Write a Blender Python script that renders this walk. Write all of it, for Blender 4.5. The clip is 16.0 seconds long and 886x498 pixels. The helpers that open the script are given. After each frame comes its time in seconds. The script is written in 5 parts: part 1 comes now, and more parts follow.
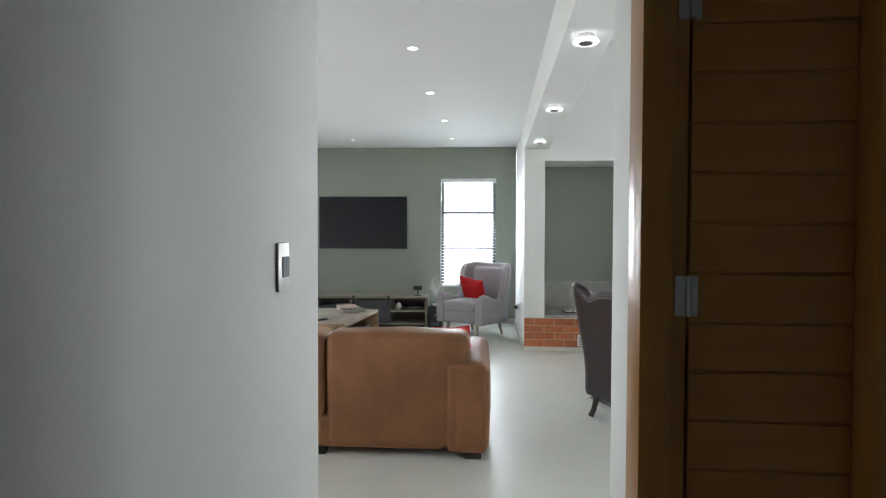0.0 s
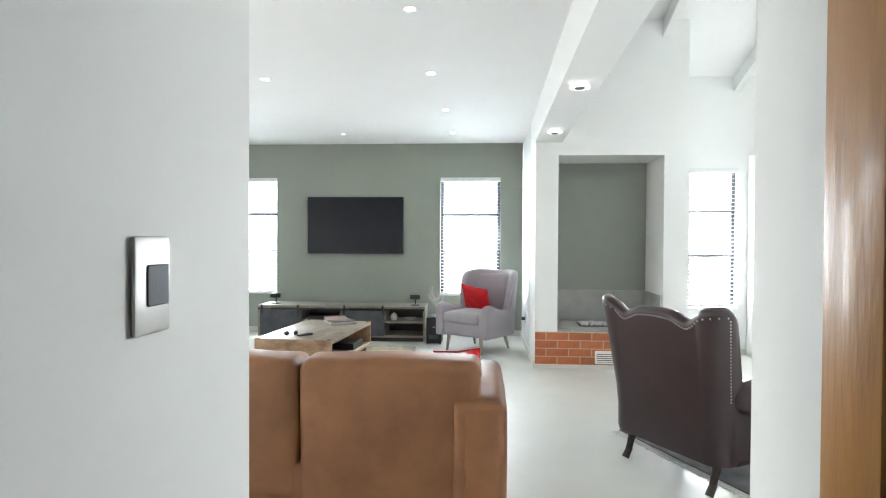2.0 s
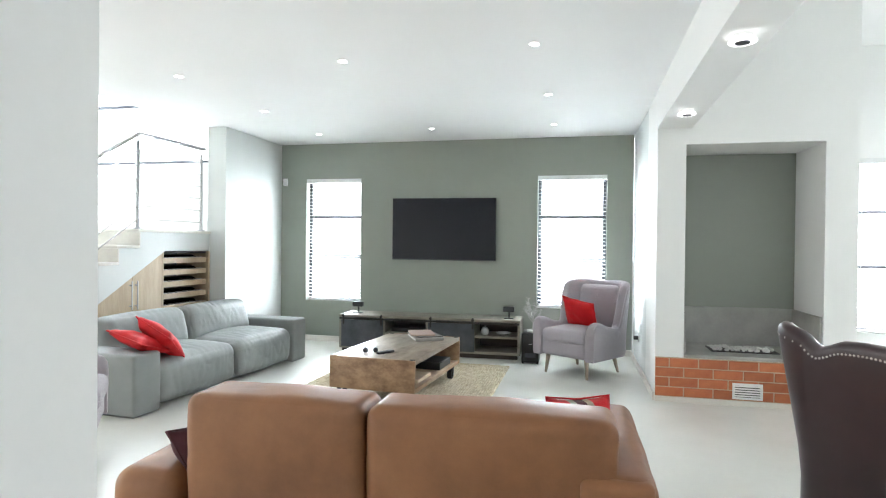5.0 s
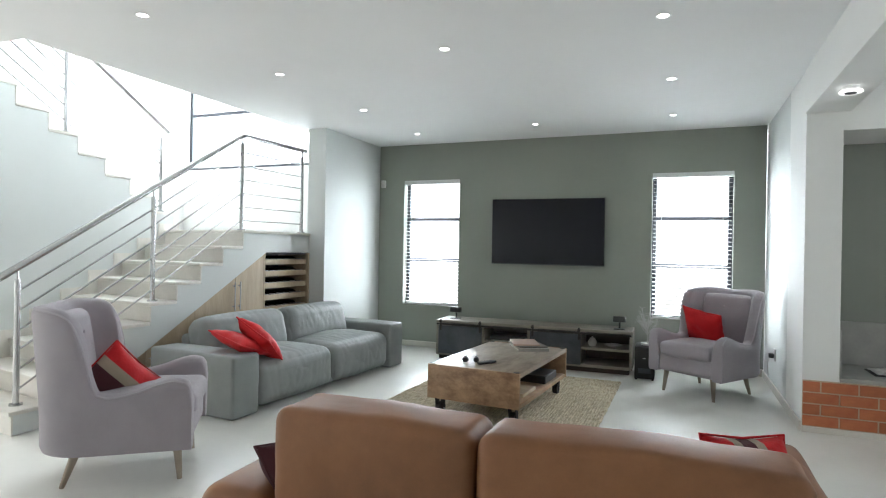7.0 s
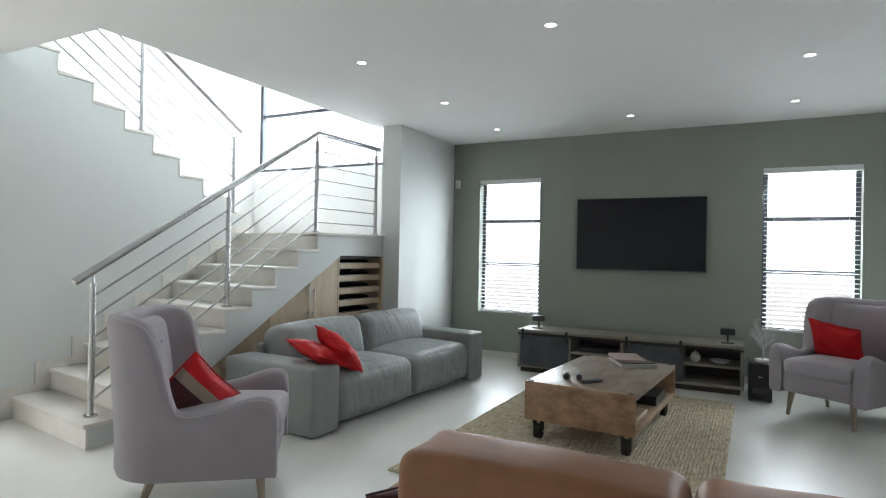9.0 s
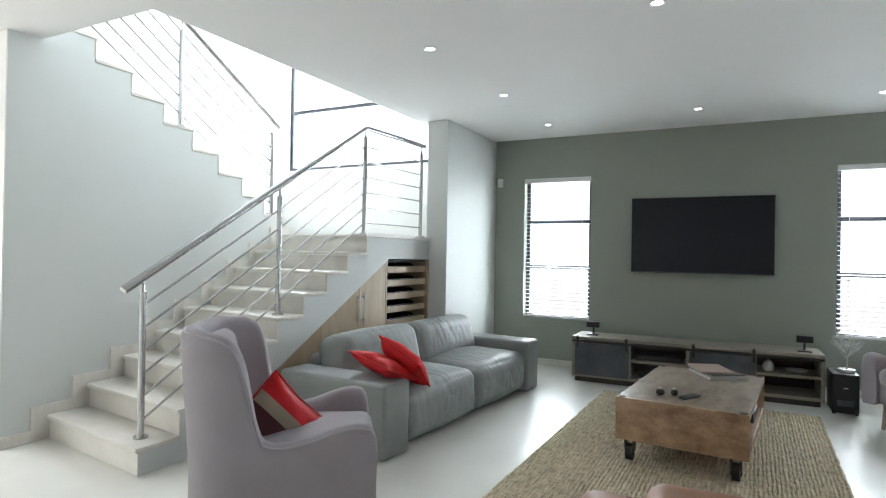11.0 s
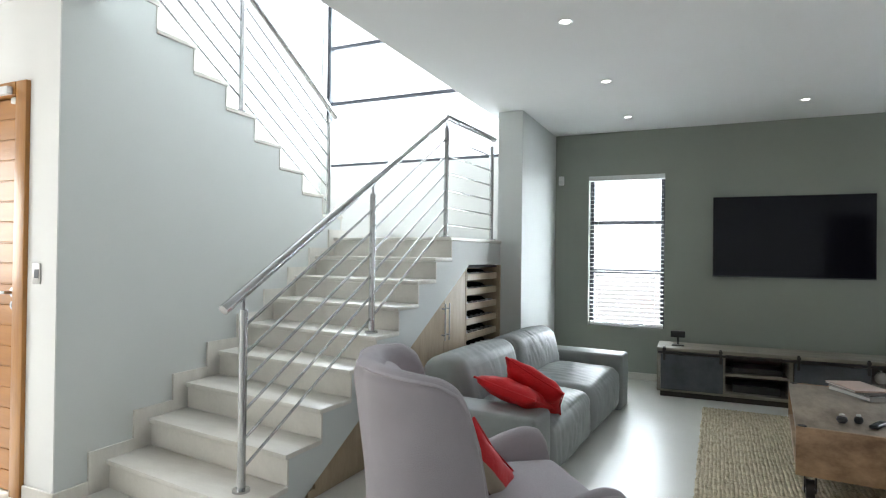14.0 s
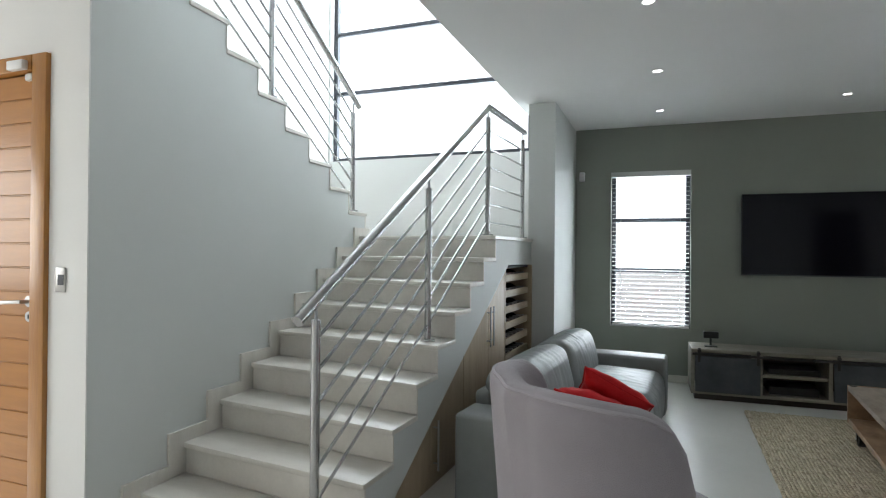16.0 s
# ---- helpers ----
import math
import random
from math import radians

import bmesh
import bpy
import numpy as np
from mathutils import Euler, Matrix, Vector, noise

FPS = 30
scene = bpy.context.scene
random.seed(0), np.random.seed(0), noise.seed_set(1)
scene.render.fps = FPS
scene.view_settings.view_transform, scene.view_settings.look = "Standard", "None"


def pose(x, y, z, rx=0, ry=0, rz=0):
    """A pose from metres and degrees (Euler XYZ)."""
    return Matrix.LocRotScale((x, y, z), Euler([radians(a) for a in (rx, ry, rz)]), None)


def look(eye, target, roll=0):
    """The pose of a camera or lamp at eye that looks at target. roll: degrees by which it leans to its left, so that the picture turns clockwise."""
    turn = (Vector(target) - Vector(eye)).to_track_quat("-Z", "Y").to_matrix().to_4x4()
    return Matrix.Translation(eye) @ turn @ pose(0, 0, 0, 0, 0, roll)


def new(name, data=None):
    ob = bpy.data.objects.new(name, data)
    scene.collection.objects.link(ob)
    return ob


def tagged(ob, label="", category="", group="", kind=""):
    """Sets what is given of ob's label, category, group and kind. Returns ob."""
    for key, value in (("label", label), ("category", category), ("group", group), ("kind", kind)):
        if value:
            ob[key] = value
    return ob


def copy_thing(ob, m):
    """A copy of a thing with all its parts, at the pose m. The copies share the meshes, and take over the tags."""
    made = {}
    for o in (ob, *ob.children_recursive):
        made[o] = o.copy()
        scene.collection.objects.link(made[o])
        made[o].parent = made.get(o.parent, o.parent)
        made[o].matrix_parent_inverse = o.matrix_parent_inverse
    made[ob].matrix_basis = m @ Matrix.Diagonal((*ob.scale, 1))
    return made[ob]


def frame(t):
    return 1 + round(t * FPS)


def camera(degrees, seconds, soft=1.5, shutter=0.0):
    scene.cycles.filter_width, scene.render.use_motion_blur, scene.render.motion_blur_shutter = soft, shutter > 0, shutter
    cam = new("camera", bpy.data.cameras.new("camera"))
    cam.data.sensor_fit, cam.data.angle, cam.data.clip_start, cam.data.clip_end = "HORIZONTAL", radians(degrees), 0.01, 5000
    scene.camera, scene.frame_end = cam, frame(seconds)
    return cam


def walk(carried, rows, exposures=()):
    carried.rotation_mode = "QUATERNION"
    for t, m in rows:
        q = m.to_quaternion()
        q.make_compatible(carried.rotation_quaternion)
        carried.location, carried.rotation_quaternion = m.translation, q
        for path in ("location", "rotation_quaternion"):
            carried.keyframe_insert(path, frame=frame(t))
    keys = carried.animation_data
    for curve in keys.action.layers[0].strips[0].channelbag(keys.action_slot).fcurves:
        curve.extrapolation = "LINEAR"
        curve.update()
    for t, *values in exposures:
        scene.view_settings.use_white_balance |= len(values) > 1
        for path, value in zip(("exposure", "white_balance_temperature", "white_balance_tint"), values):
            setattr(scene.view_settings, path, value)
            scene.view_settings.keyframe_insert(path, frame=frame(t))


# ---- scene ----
cam = camera(75.0, 16.0, soft=1.15)

PATH = [
    (0, (-0.002, 1.557, 1.349), (-0.154, 3.551, 1.296), 0.2),
    (0.5, (-0.016, 1.798, 1.34), (-0.158, 3.793, 1.292), 0.0),
    (1, (-0.038, 1.946, 1.335), (-0.175, 3.941, 1.29), 0.2),
    (1.5, (-0.072, 2.14, 1.345), (-0.206, 4.135, 1.303), 0.2),
    (2, (-0.098, 2.293, 1.323), (-0.239, 4.288, 1.29), 0.3),
    (2.5, (-0.116, 2.458, 1.337), (-0.272, 4.451, 1.304), 0.3),
    (3, (-0.137, 2.601, 1.333), (-0.325, 4.592, 1.303), 0.3),
    (3.5, (-0.163, 2.724, 1.329), (-0.394, 4.711, 1.304), 0.3),
    (4, (-0.198, 2.855, 1.327), (-0.484, 4.834, 1.306), 0.4),
    (6.5, (-0.377, 3.281, 1.307), (-1.067, 5.158, 1.298), 0.9),
    (7, (-0.435, 3.369, 1.292), (-1.186, 5.223, 1.29), 1.0),
    (7.5, (-0.513, 3.43, 1.299), (-1.312, 5.264, 1.298), 1.0),
    (8, (-0.633, 3.506, 1.291), (-1.473, 5.321, 1.292), 1.0),
    (8.5, (-0.764, 3.596, 1.288), (-1.645, 5.392, 1.293), 1.1),
    (9, (-0.886, 3.654, 1.275), (-1.804, 5.43, 1.286), 1.1),
    (11.5, (-1.697, 3.741, 1.29), (-2.611, 5.52, 1.306), 0.9),
    (12, (-1.893, 3.753, 1.302), (-2.792, 5.539, 1.319), 0.9),
    (12.5, (-2.068, 3.771, 1.292), (-2.952, 5.565, 1.311), 0.9),
    (13, (-2.248, 3.797, 1.293), (-3.113, 5.6, 1.311), 0.8),
    (13.5, (-2.43, 3.818, 1.302), (-3.277, 5.63, 1.319), 0.7),
    (14, (-2.633, 3.828, 1.308), (-3.459, 5.65, 1.325), 0.7),
    (14.5, (-2.818, 3.833, 1.314), (-3.618, 5.666, 1.328), 0.7),
    (15, (-2.979, 3.861, 1.303), (-3.75, 5.706, 1.319), 0.6),
    (15.5, (-3.144, 3.882, 1.31), (-3.885, 5.74, 1.325), 0.5),
    (16, (-3.30, 3.89, 1.318), (-4.006, 5.761, 1.328), 0.5),
]
walk(cam, [(t, look(eye, target, roll)) for t, eye, target, roll in PATH],
     exposures=[(t, e, 6200, 9.0) for t, e in ((0.0, 0.99), (1.0, 1.2), (2.0, 1.62), (3.0, 1.91), (4.2, 1.78), (6.3, 1.06), (7.0, 0.82), (8.0, 0.58), (9.0, 0.33), (11.3, 0.64), (12.5, 0.78), (14.0, 0.40), (15.0, 0.10), (16.0, -0.2))])

# ---- daylight ----
SUN_EL, SUN_AZ = 43.0, 262.0
world = bpy.data.worlds.new("World")
scene.world = world
world.use_nodes = True
wn = world.node_tree.nodes
sky = wn.new("ShaderNodeTexSky")
sky.sky_type, sky.sun_disc = "NISHITA", False
sky.sun_elevation, sky.sun_rotation = radians(SUN_EL), radians(SUN_AZ)
wn["Background"].inputs["Strength"].default_value = 0.15
world.node_tree.links.new(sky.outputs[0], wn["Background"].inputs["Color"])


def sun_lamp():
    d = bpy.data.lights.new("sun", "SUN")
    d.energy, d.angle, d.color = 4.0, radians(0.5), (1.0, 0.95, 0.87)
    ob = new("sun", d)
    a, e = radians(SUN_AZ), radians(SUN_EL)
    ob.matrix_world = look((0, 0, 20), (-math.sin(a) * math.cos(e), -math.cos(a) * math.cos(e), 20 - math.sin(e)))


def window_lamp(name, eye, target, w, h, power, color=(0.90, 0.97, 1.0)):
    d = bpy.data.lights.new(name, "AREA")
    d.shape, d.size, d.size_y, d.energy, d.color = "RECTANGLE", w, h, power, color
    ob = new(name, d)
    ob.matrix_world = look(eye, target)
    return ob


sun_lamp()
window_lamp("sky_light_stair", (-5.6, 9.63, 3.75), (-5.6, 0, 3.75), 2.3, 2.95, 185)
window_lamp("sky_light_window", (-3.41, 10.485, 1.36), (-3.41, 0, 1.36), 0.80, 1.66, 54)
window_lamp("sky_light_window", (-0.29, 10.485, 1.36), (-0.29, 0, 1.36), 0.84, 1.66, 58)
window_lamp("sky_light_window", (2.56, 9.405, 1.36), (2.56, 0, 1.36), 0.57, 1.66, 45, (0.96, 0.985, 0.985))
# Added to brighten the tall room through a sliding door that stays unseen.
window_lamp("added_patio_fill", (5.35, 9.40, 1.25), (5.35, 0, 1.0), 1.6, 2.1, 170, (0.96, 0.985, 0.985))
window_lamp("sky_light_west", (-8.27, 4.47, 1.55), (-5.2, 4.6, 0.0), 1.9, 1.2, 44, (1.0, 0.96, 0.90))


SKY_GLOW = 2.0


# ---- materials ----
def mat(name, col, rough=0.6, col2=None, scale=6.0, bump=0.0, bscale=40.0, metal=0.0, detail=4.0, stretch=(1, 1, 1), rand=0.0, rough2=None, coat=0.0, spec=0.5, fine=0.06, sheen=0.0, mid=0.5, width=0.25):
    m = bpy.data.materials.new(name)
    m.use_nodes = True
    t = m.node_tree
    n, l = t.nodes, t.links
    b = n["Principled BSDF"]
    b.inputs["Roughness"].default_value = rough
    b.inputs["Metallic"].default_value = metal
    b.inputs["Coat Weight"].default_value = coat
    b.inputs["Coat Roughness"].default_value = 0.15
    b.inputs["Specular IOR Level"].default_value = spec
    b.inputs["Sheen Weight"].default_value = sheen
    tc = n.new("ShaderNodeTexCoord")
    mp = n.new("ShaderNodeMapping")
    mp.inputs["Scale"].default_value = stretch
    l.new(tc.outputs["Object"], mp.inputs["Vector"])
    big = n.new("ShaderNodeTexNoise")
    big.inputs["Scale"].default_value, big.inputs["Detail"].default_value = scale, detail
    big.inputs["Roughness"].default_value = 0.6
    l.new(mp.outputs[0], big.inputs["Vector"])
    ramp = n.new("ShaderNodeMapRange")
    ramp.inputs["From Min"].default_value, ramp.inputs["From Max"].default_value = mid - width, mid + width
    l.new(big.outputs["Fac"], ramp.inputs["Value"])
    mix = n.new("ShaderNodeMix")
    mix.data_type = "RGBA"
    c2 = col2 or tuple(c * 0.9 for c in col)
    mix.inputs["A"].default_value, mix.inputs["B"].default_value = (*col, 1), (*c2, 1)
    l.new(ramp.outputs[0], mix.inputs["Factor"])
    small = n.new("ShaderNodeTexNoise")
    small.inputs["Scale"].default_value, small.inputs["Detail"].default_value = bscale, 3.0
    l.new(mp.outputs[0], small.inputs["Vector"])
    hsv = n.new("ShaderNodeHueSaturation")
    val = n.new("ShaderNodeMapRange")
    val.inputs["To Min"].default_value, val.inputs["To Max"].default_value = 1 - fine, 1 + fine
    l.new(small.outputs["Fac"], val.inputs["Value"])
    out = val.outputs[0]
    if rand:
        oi = n.new("ShaderNodeObjectInfo")
        rr = n.new("ShaderNodeMapRange")
        rr.inputs["To Min"].default_value, rr.inputs["To Max"].default_value = 1 - rand, 1 + rand
        l.new(oi.outputs["Random"], rr.inputs["Value"])
        mul = n.new("ShaderNodeMath")
        mul.operation = "MULTIPLY"
        l.new(out, mul.inputs[0])
        l.new(rr.outputs[0], mul.inputs[1])
        out = mul.outputs[0]
    l.new(out, hsv.inputs["Value"])
    l.new(mix.outputs["Result"], hsv.inputs["Color"])
    l.new(hsv.outputs[0], b.inputs["Base Color"])
    if rough2 is not None:
        r2 = n.new("ShaderNodeMapRange")
        r2.inputs["To Min"].default_value, r2.inputs["To Max"].default_value = rough, rough2
        l.new(big.outputs["Fac"], r2.inputs["Value"])
        l.new(r2.outputs[0], b.inputs["Roughness"])
    if bump:
        bp = n.new("ShaderNodeBump")
        bp.inputs["Strength"].default_value, bp.inputs["Distance"].default_value = bump, 0.01
        l.new(small.outputs["Fac"], bp.inputs["Height"])
        l.new(bp.outputs[0], b.inputs["Normal"])
    return m


def emit(name, col, power):
    m = bpy.data.materials.new(name)
    m.use_nodes = True
    b = m.node_tree.nodes["Principled BSDF"]
    b.inputs["Base Color"].default_value = (*col, 1)
    b.inputs["Emission Color"].default_value, b.inputs["Emission Strength"].default_value = (*col, 1), power
    return m


def glass_mat(name, tint=(1, 1, 1)):
    m = bpy.data.materials.new(name)
    m.use_nodes = True
    n, l = m.node_tree.nodes, m.node_tree.links
    tr, gl, mx = n.new("ShaderNodeBsdfTransparent"), n.new("ShaderNodeBsdfGlossy"), n.new("ShaderNodeMixShader")
    tr.inputs["Color"].default_value = (*tint, 1)
    gl.inputs["Roughness"].default_value = 0.02
    lw, pw, ml = n.new("ShaderNodeLayerWeight"), n.new("ShaderNodeMath"), n.new("ShaderNodeMath")
    lw.inputs["Blend"].default_value = 0.5
    pw.operation, ml.operation = "POWER", "MULTIPLY_ADD"
    pw.inputs[1].default_value, ml.inputs[1].default_value, ml.inputs[2].default_value = 4.0, 0.6, 0.04
    l.new(lw.outputs["Facing"], pw.inputs[0])
    l.new(pw.outputs[0], ml.inputs[0])
    l.new(ml.outputs[0], mx.inputs["Fac"])
    l.new(tr.outputs[0], mx.inputs[1])
    l.new(gl.outputs[0], mx.inputs[2])
    l.new(mx.outputs[0], n["Material Output"].inputs["Surface"])
    return m


WHITE = mat("white_plaster", (0.80, 0.80, 0.78), 0.75, (0.765, 0.77, 0.755), 1.5, 0.018, 140, fine=0.015)
CEIL = mat("ceiling_paint", (0.83, 0.83, 0.825), 0.8, (0.80, 0.80, 0.79), 1.2, 0.015, 140, fine=0.012)
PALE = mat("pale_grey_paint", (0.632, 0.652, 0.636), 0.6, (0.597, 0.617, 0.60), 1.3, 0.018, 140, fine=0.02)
GREEN = mat("sage_green_paint", (0.285, 0.305, 0.262), 0.55, (0.265, 0.285, 0.242), 1.4, 0.018, 140, fine=0.02)
FLOOR = mat("cream_screed", (0.70, 0.69, 0.645), 0.26, (0.645, 0.635, 0.59), 2.2, 0.03, 30, rough2=0.42, fine=0.02)
TILE = mat("beige_tile", (0.73, 0.70, 0.645), 0.35, (0.62, 0.59, 0.535), 5.0, 0.04, 60, rand=0.03, stretch=(1, 3, 1))
TAN = mat("tan_leather", (0.295, 0.126, 0.048), 0.48, (0.155, 0.060, 0.022), 2.6, 0.07, 220, detail=7, rough2=0.62, fine=0.07, width=0.22)
GREYL = mat("grey_leather", (0.255, 0.27, 0.263), 0.42, (0.195, 0.207, 0.202), 3.4, 0.09, 200, rough2=0.54, fine=0.10, detail=7)
BROWN = mat("oxblood_leather", (0.040, 0.022, 0.024), 0.30, (0.026, 0.014, 0.015), 5.0, 0.06, 240, rough2=0.42)
FABRIC = mat("mauve_grey_fabric", (0.365, 0.33, 0.355), 0.92, (0.315, 0.285, 0.305), 5.0, 0.5, 420, sheen=0.25, fine=0.12)
PIPING = mat("pale_mauve_cord", (0.44, 0.405, 0.435), 0.85, bump=0.3, bscale=300)
RED = mat("red_satin", (0.56, 0.008, 0.012), 0.62, (0.42, 0.005, 0.008), 6.0, 0.35, 60, spec=0.3)
MAROON = mat("maroon_fabric", (0.07, 0.012, 0.018), 0.8, bump=0.3, bscale=300)
TAUPE = mat("taupe_fabric", (0.34, 0.27, 0.20), 0.8, bump=0.3, bscale=300)
RUSTIC = mat("rustic_wood", (0.44, 0.285, 0.165), 0.40, (0.19, 0.105, 0.055), 5.0, 0.3, 26, stretch=(1.5, 0.8, 2.2), width=0.19, detail=7, rough2=0.55, fine=0.14)
RUSTTOP = mat("weathered_wood_top", (0.36, 0.295, 0.23), 0.27, (0.17, 0.13, 0.095), 4.5, 0.14, 30, stretch=(2.4, 0.8, 3), width=0.18, detail=7, rough2=0.42, fine=0.12)
OAK = mat("pale_oak_laminate", (0.50, 0.40, 0.27), 0.45, (0.36, 0.27, 0.17), 4.0, 0.12, 40, stretch=(3, 3, 0.35), detail=7, fine=0.12)
PINE = mat("orange_hardwood", (0.46, 0.205, 0.037), 0.40, (0.32, 0.125, 0.021), 3.0, 0.1, 24, stretch=(0.6, 0.6, 3.0), detail=7, fine=0.13, coat=0.2)
PINEV = mat("orange_hardwood_frame", (0.46, 0.215, 0.042), 0.40, (0.31, 0.125, 0.022), 3.2, 0.1, 24, stretch=(4, 4, 0.5), detail=7, fine=0.13, coat=0.2)
UNITW = mat("grey_washed_wood", (0.29, 0.265, 0.215), 0.55, (0.165, 0.15, 0.122), 4.0, 0.2, 40, stretch=(0.5, 4, 4), detail=7, fine=0.12)
ZINC = mat("dark_zinc_panel", (0.10, 0.108, 0.12), 0.5, (0.05, 0.055, 0.062), 6.0, 0.12, 30, metal=0.35, detail=8, rough2=0.65)
STEEL = mat("brushed_steel", (0.50, 0.50, 0.50), 0.27, (0.44, 0.44, 0.44), 8.0, 0.02, 200, metal=1.0)
CHROME = mat("satin_chrome", (0.55, 0.55, 0.54), 0.3, metal=1.0)
IRON = mat("black_iron", (0.03, 0.03, 0.032), 0.5, (0.06, 0.05, 0.045), 12.0, 0.2, 90, metal=0.6)
BLACK = mat("black_plastic", (0.014, 0.014, 0.015), 0.38, (0.02, 0.02, 0.02), 8.0)
SCREEN = mat("tv_screen", (0.006, 0.006, 0.011), 0.09, (0.007, 0.007, 0.012), 2.0, fine=0.0, spec=0.22)
ALU = mat("charcoal_aluminium", (0.075, 0.082, 0.095), 0.42, (0.06, 0.066, 0.078), 6.0, metal=0.3)
WALU = mat("white_aluminium", (0.78, 0.78, 0.77), 0.35, (0.74, 0.74, 0.73), 6.0)
BLIND = mat("white_blind_slat", (0.72, 0.73, 0.72), 0.5, (0.68, 0.69, 0.68), 9.0)
BRICK = mat("orange_facebrick", (0.47, 0.155, 0.06), 0.75, (0.36, 0.10, 0.04), 9.0, 0.35, 90, rand=0.16, fine=0.1)
MORTAR = mat("mortar", (0.52, 0.40, 0.29), 0.9, (0.45, 0.33, 0.23), 20.0, 0.4, 120)
CONCRETE = mat("grey_concrete", (0.42, 0.41, 0.38), 0.45, (0.30, 0.295, 0.275), 4.0, 0.15, 50, rough2=0.6)
def weave_mat(name, dark, light):
    """Coarse basket weave: yarns running both ways, with dark gaps between them."""
    m = mat(name, light, 0.95)
    n, l = m.node_tree.nodes, m.node_tree.links
    b = n["Principled BSDF"]
    tc = n.new("ShaderNodeTexCoord")
    outs = []
    for st in ((75, 11, 1), (11, 75, 1)):
        mp = n.new("ShaderNodeMapping")
        mp.inputs["Scale"].default_value = st
        l.new(tc.outputs["Object"], mp.inputs["Vector"])
        q = n.new("ShaderNodeTexNoise")
        q.inputs["Scale"].default_value, q.inputs["Detail"].default_value = 1.0, 2.0
        l.new(mp.outputs[0], q.inputs["Vector"])
        outs.append(q.outputs["Fac"])
    add = n.new("ShaderNodeMath")
    add.operation = "ADD"
    l.new(outs[0], add.inputs[0])
    l.new(outs[1], add.inputs[1])
    ramp = n.new("ShaderNodeMapRange")
    ramp.inputs["From Min"].default_value, ramp.inputs["From Max"].default_value = 0.72, 1.16
    l.new(add.outputs[0], ramp.inputs["Value"])
    mix = n.new("ShaderNodeMix")
    mix.data_type = "RGBA"
    mix.inputs["A"].default_value, mix.inputs["B"].default_value = (*dark, 1), (*light, 1)
    l.new(ramp.outputs[0], mix.inputs["Factor"])
    l.new(mix.outputs["Result"], b.inputs["Base Color"])
    bp = n.new("ShaderNodeBump")
    bp.inputs["Strength"].default_value, bp.inputs["Distance"].default_value = 0.9, 0.006
    l.new(ramp.outputs[0], bp.inputs["Height"])
    l.new(bp.outputs[0], b.inputs["Normal"])
    return m


JUTE = weave_mat("jute_weave", (0.31, 0.255, 0.165), (0.65, 0.565, 0.405))
PINKCOVER = mat("pinkish_book_cover", (0.40, 0.29, 0.24), 0.5)
FOIL = mat("bottle_foil", (0.35, 0.34, 0.33), 0.3, metal=0.6)
GREYRUG = mat("grey_patterned_wool", (0.20, 0.195, 0.19), 0.95, (0.06, 0.06, 0.06), 5.0, 0.8, 160, fine=0.2)
DARKWOOD = mat("dark_stained_wood", (0.022, 0.013, 0.010), 0.35, (0.03, 0.018, 0.012), 10, stretch=(3, 3, 0.5))
LEGWOOD = mat("grey_beech_leg", (0.36, 0.30, 0.235), 0.45, (0.28, 0.225, 0.17), 6, stretch=(4, 4, 0.6))
PAPER = mat("paper", (0.66, 0.64, 0.60), 0.7)
COVER = mat("grey_book_cover", (0.30, 0.29, 0.27), 0.45)
DARKCOVER = mat("dark_book_cover", (0.10, 0.09, 0.085), 0.45)
CERAMIC = mat("white_ceramic", (0.72, 0.72, 0.70), 0.2)
TWIG = mat("silver_twig", (0.45, 0.44, 0.42), 0.45, metal=0.3)
BOTTLE = mat("dark_bottle_glass", (0.012, 0.014, 0.012), 0.12)
# Near-black stands in for the shade inside the rack and the vent.
SHADE_FILL = mat("recess_shade", (0.035, 0.03, 0.027), 0.7)
PEWTER = mat("dull_pewter", (0.24, 0.225, 0.20), 0.4, (0.15, 0.14, 0.12), 12.0, metal=0.7)
BRASS = mat("aged_nickel_stud", (0.42, 0.39, 0.36), 0.35, metal=1.0)
SOIL = mat("paving", (0.36, 0.34, 0.31), 0.85, (0.28, 0.26, 0.24), 3.0, 0.3, 30)
GARDEN = mat("garden_wall_plaster", (0.40, 0.41, 0.42), 0.8, (0.30, 0.31, 0.32), 1.5, 0.2, 30)
PEBBLE = mat("white_pebble", (0.70, 0.69, 0.66), 0.6, (0.55, 0.54, 0.52), 20, rand=0.1)
PLATE = mat("satin_steel_plate", (0.46, 0.455, 0.44), 0.42, (0.42, 0.415, 0.40), 9.0, metal=0.7)
RING = emit("ring_led", (1.0, 0.98, 0.95), 0.9)
LED = emit("downlight_led", (1.0, 0.97, 0.93), 10.0)
GLASS = glass_mat("clear_glass")
DGLASS = glass_mat("tinted_glass", (0.46, 0.50, 0.54))


# ---- mesh tools ----
def empty(name, m=None, label="", category="", group="", kind=""):
    ob = new(name)
    ob.empty_display_size = 0.1
    if m is not None:
        ob.matrix_basis = m
    return tagged(ob, label, category, group, kind)


def mesh_of(name, bm, material, smooth=None):
    me = bpy.data.meshes.new(name)
    bmesh.ops.recalc_face_normals(bm, faces=bm.faces)
    bm.to_mesh(me)
    bm.free()
    for mm in (material if isinstance(material, (list, tuple)) else (material,)):
        me.materials.append(mm)
    if smooth:
        me.shade_smooth()
        me.set_sharp_from_angle(angle=radians(smooth))
    return me


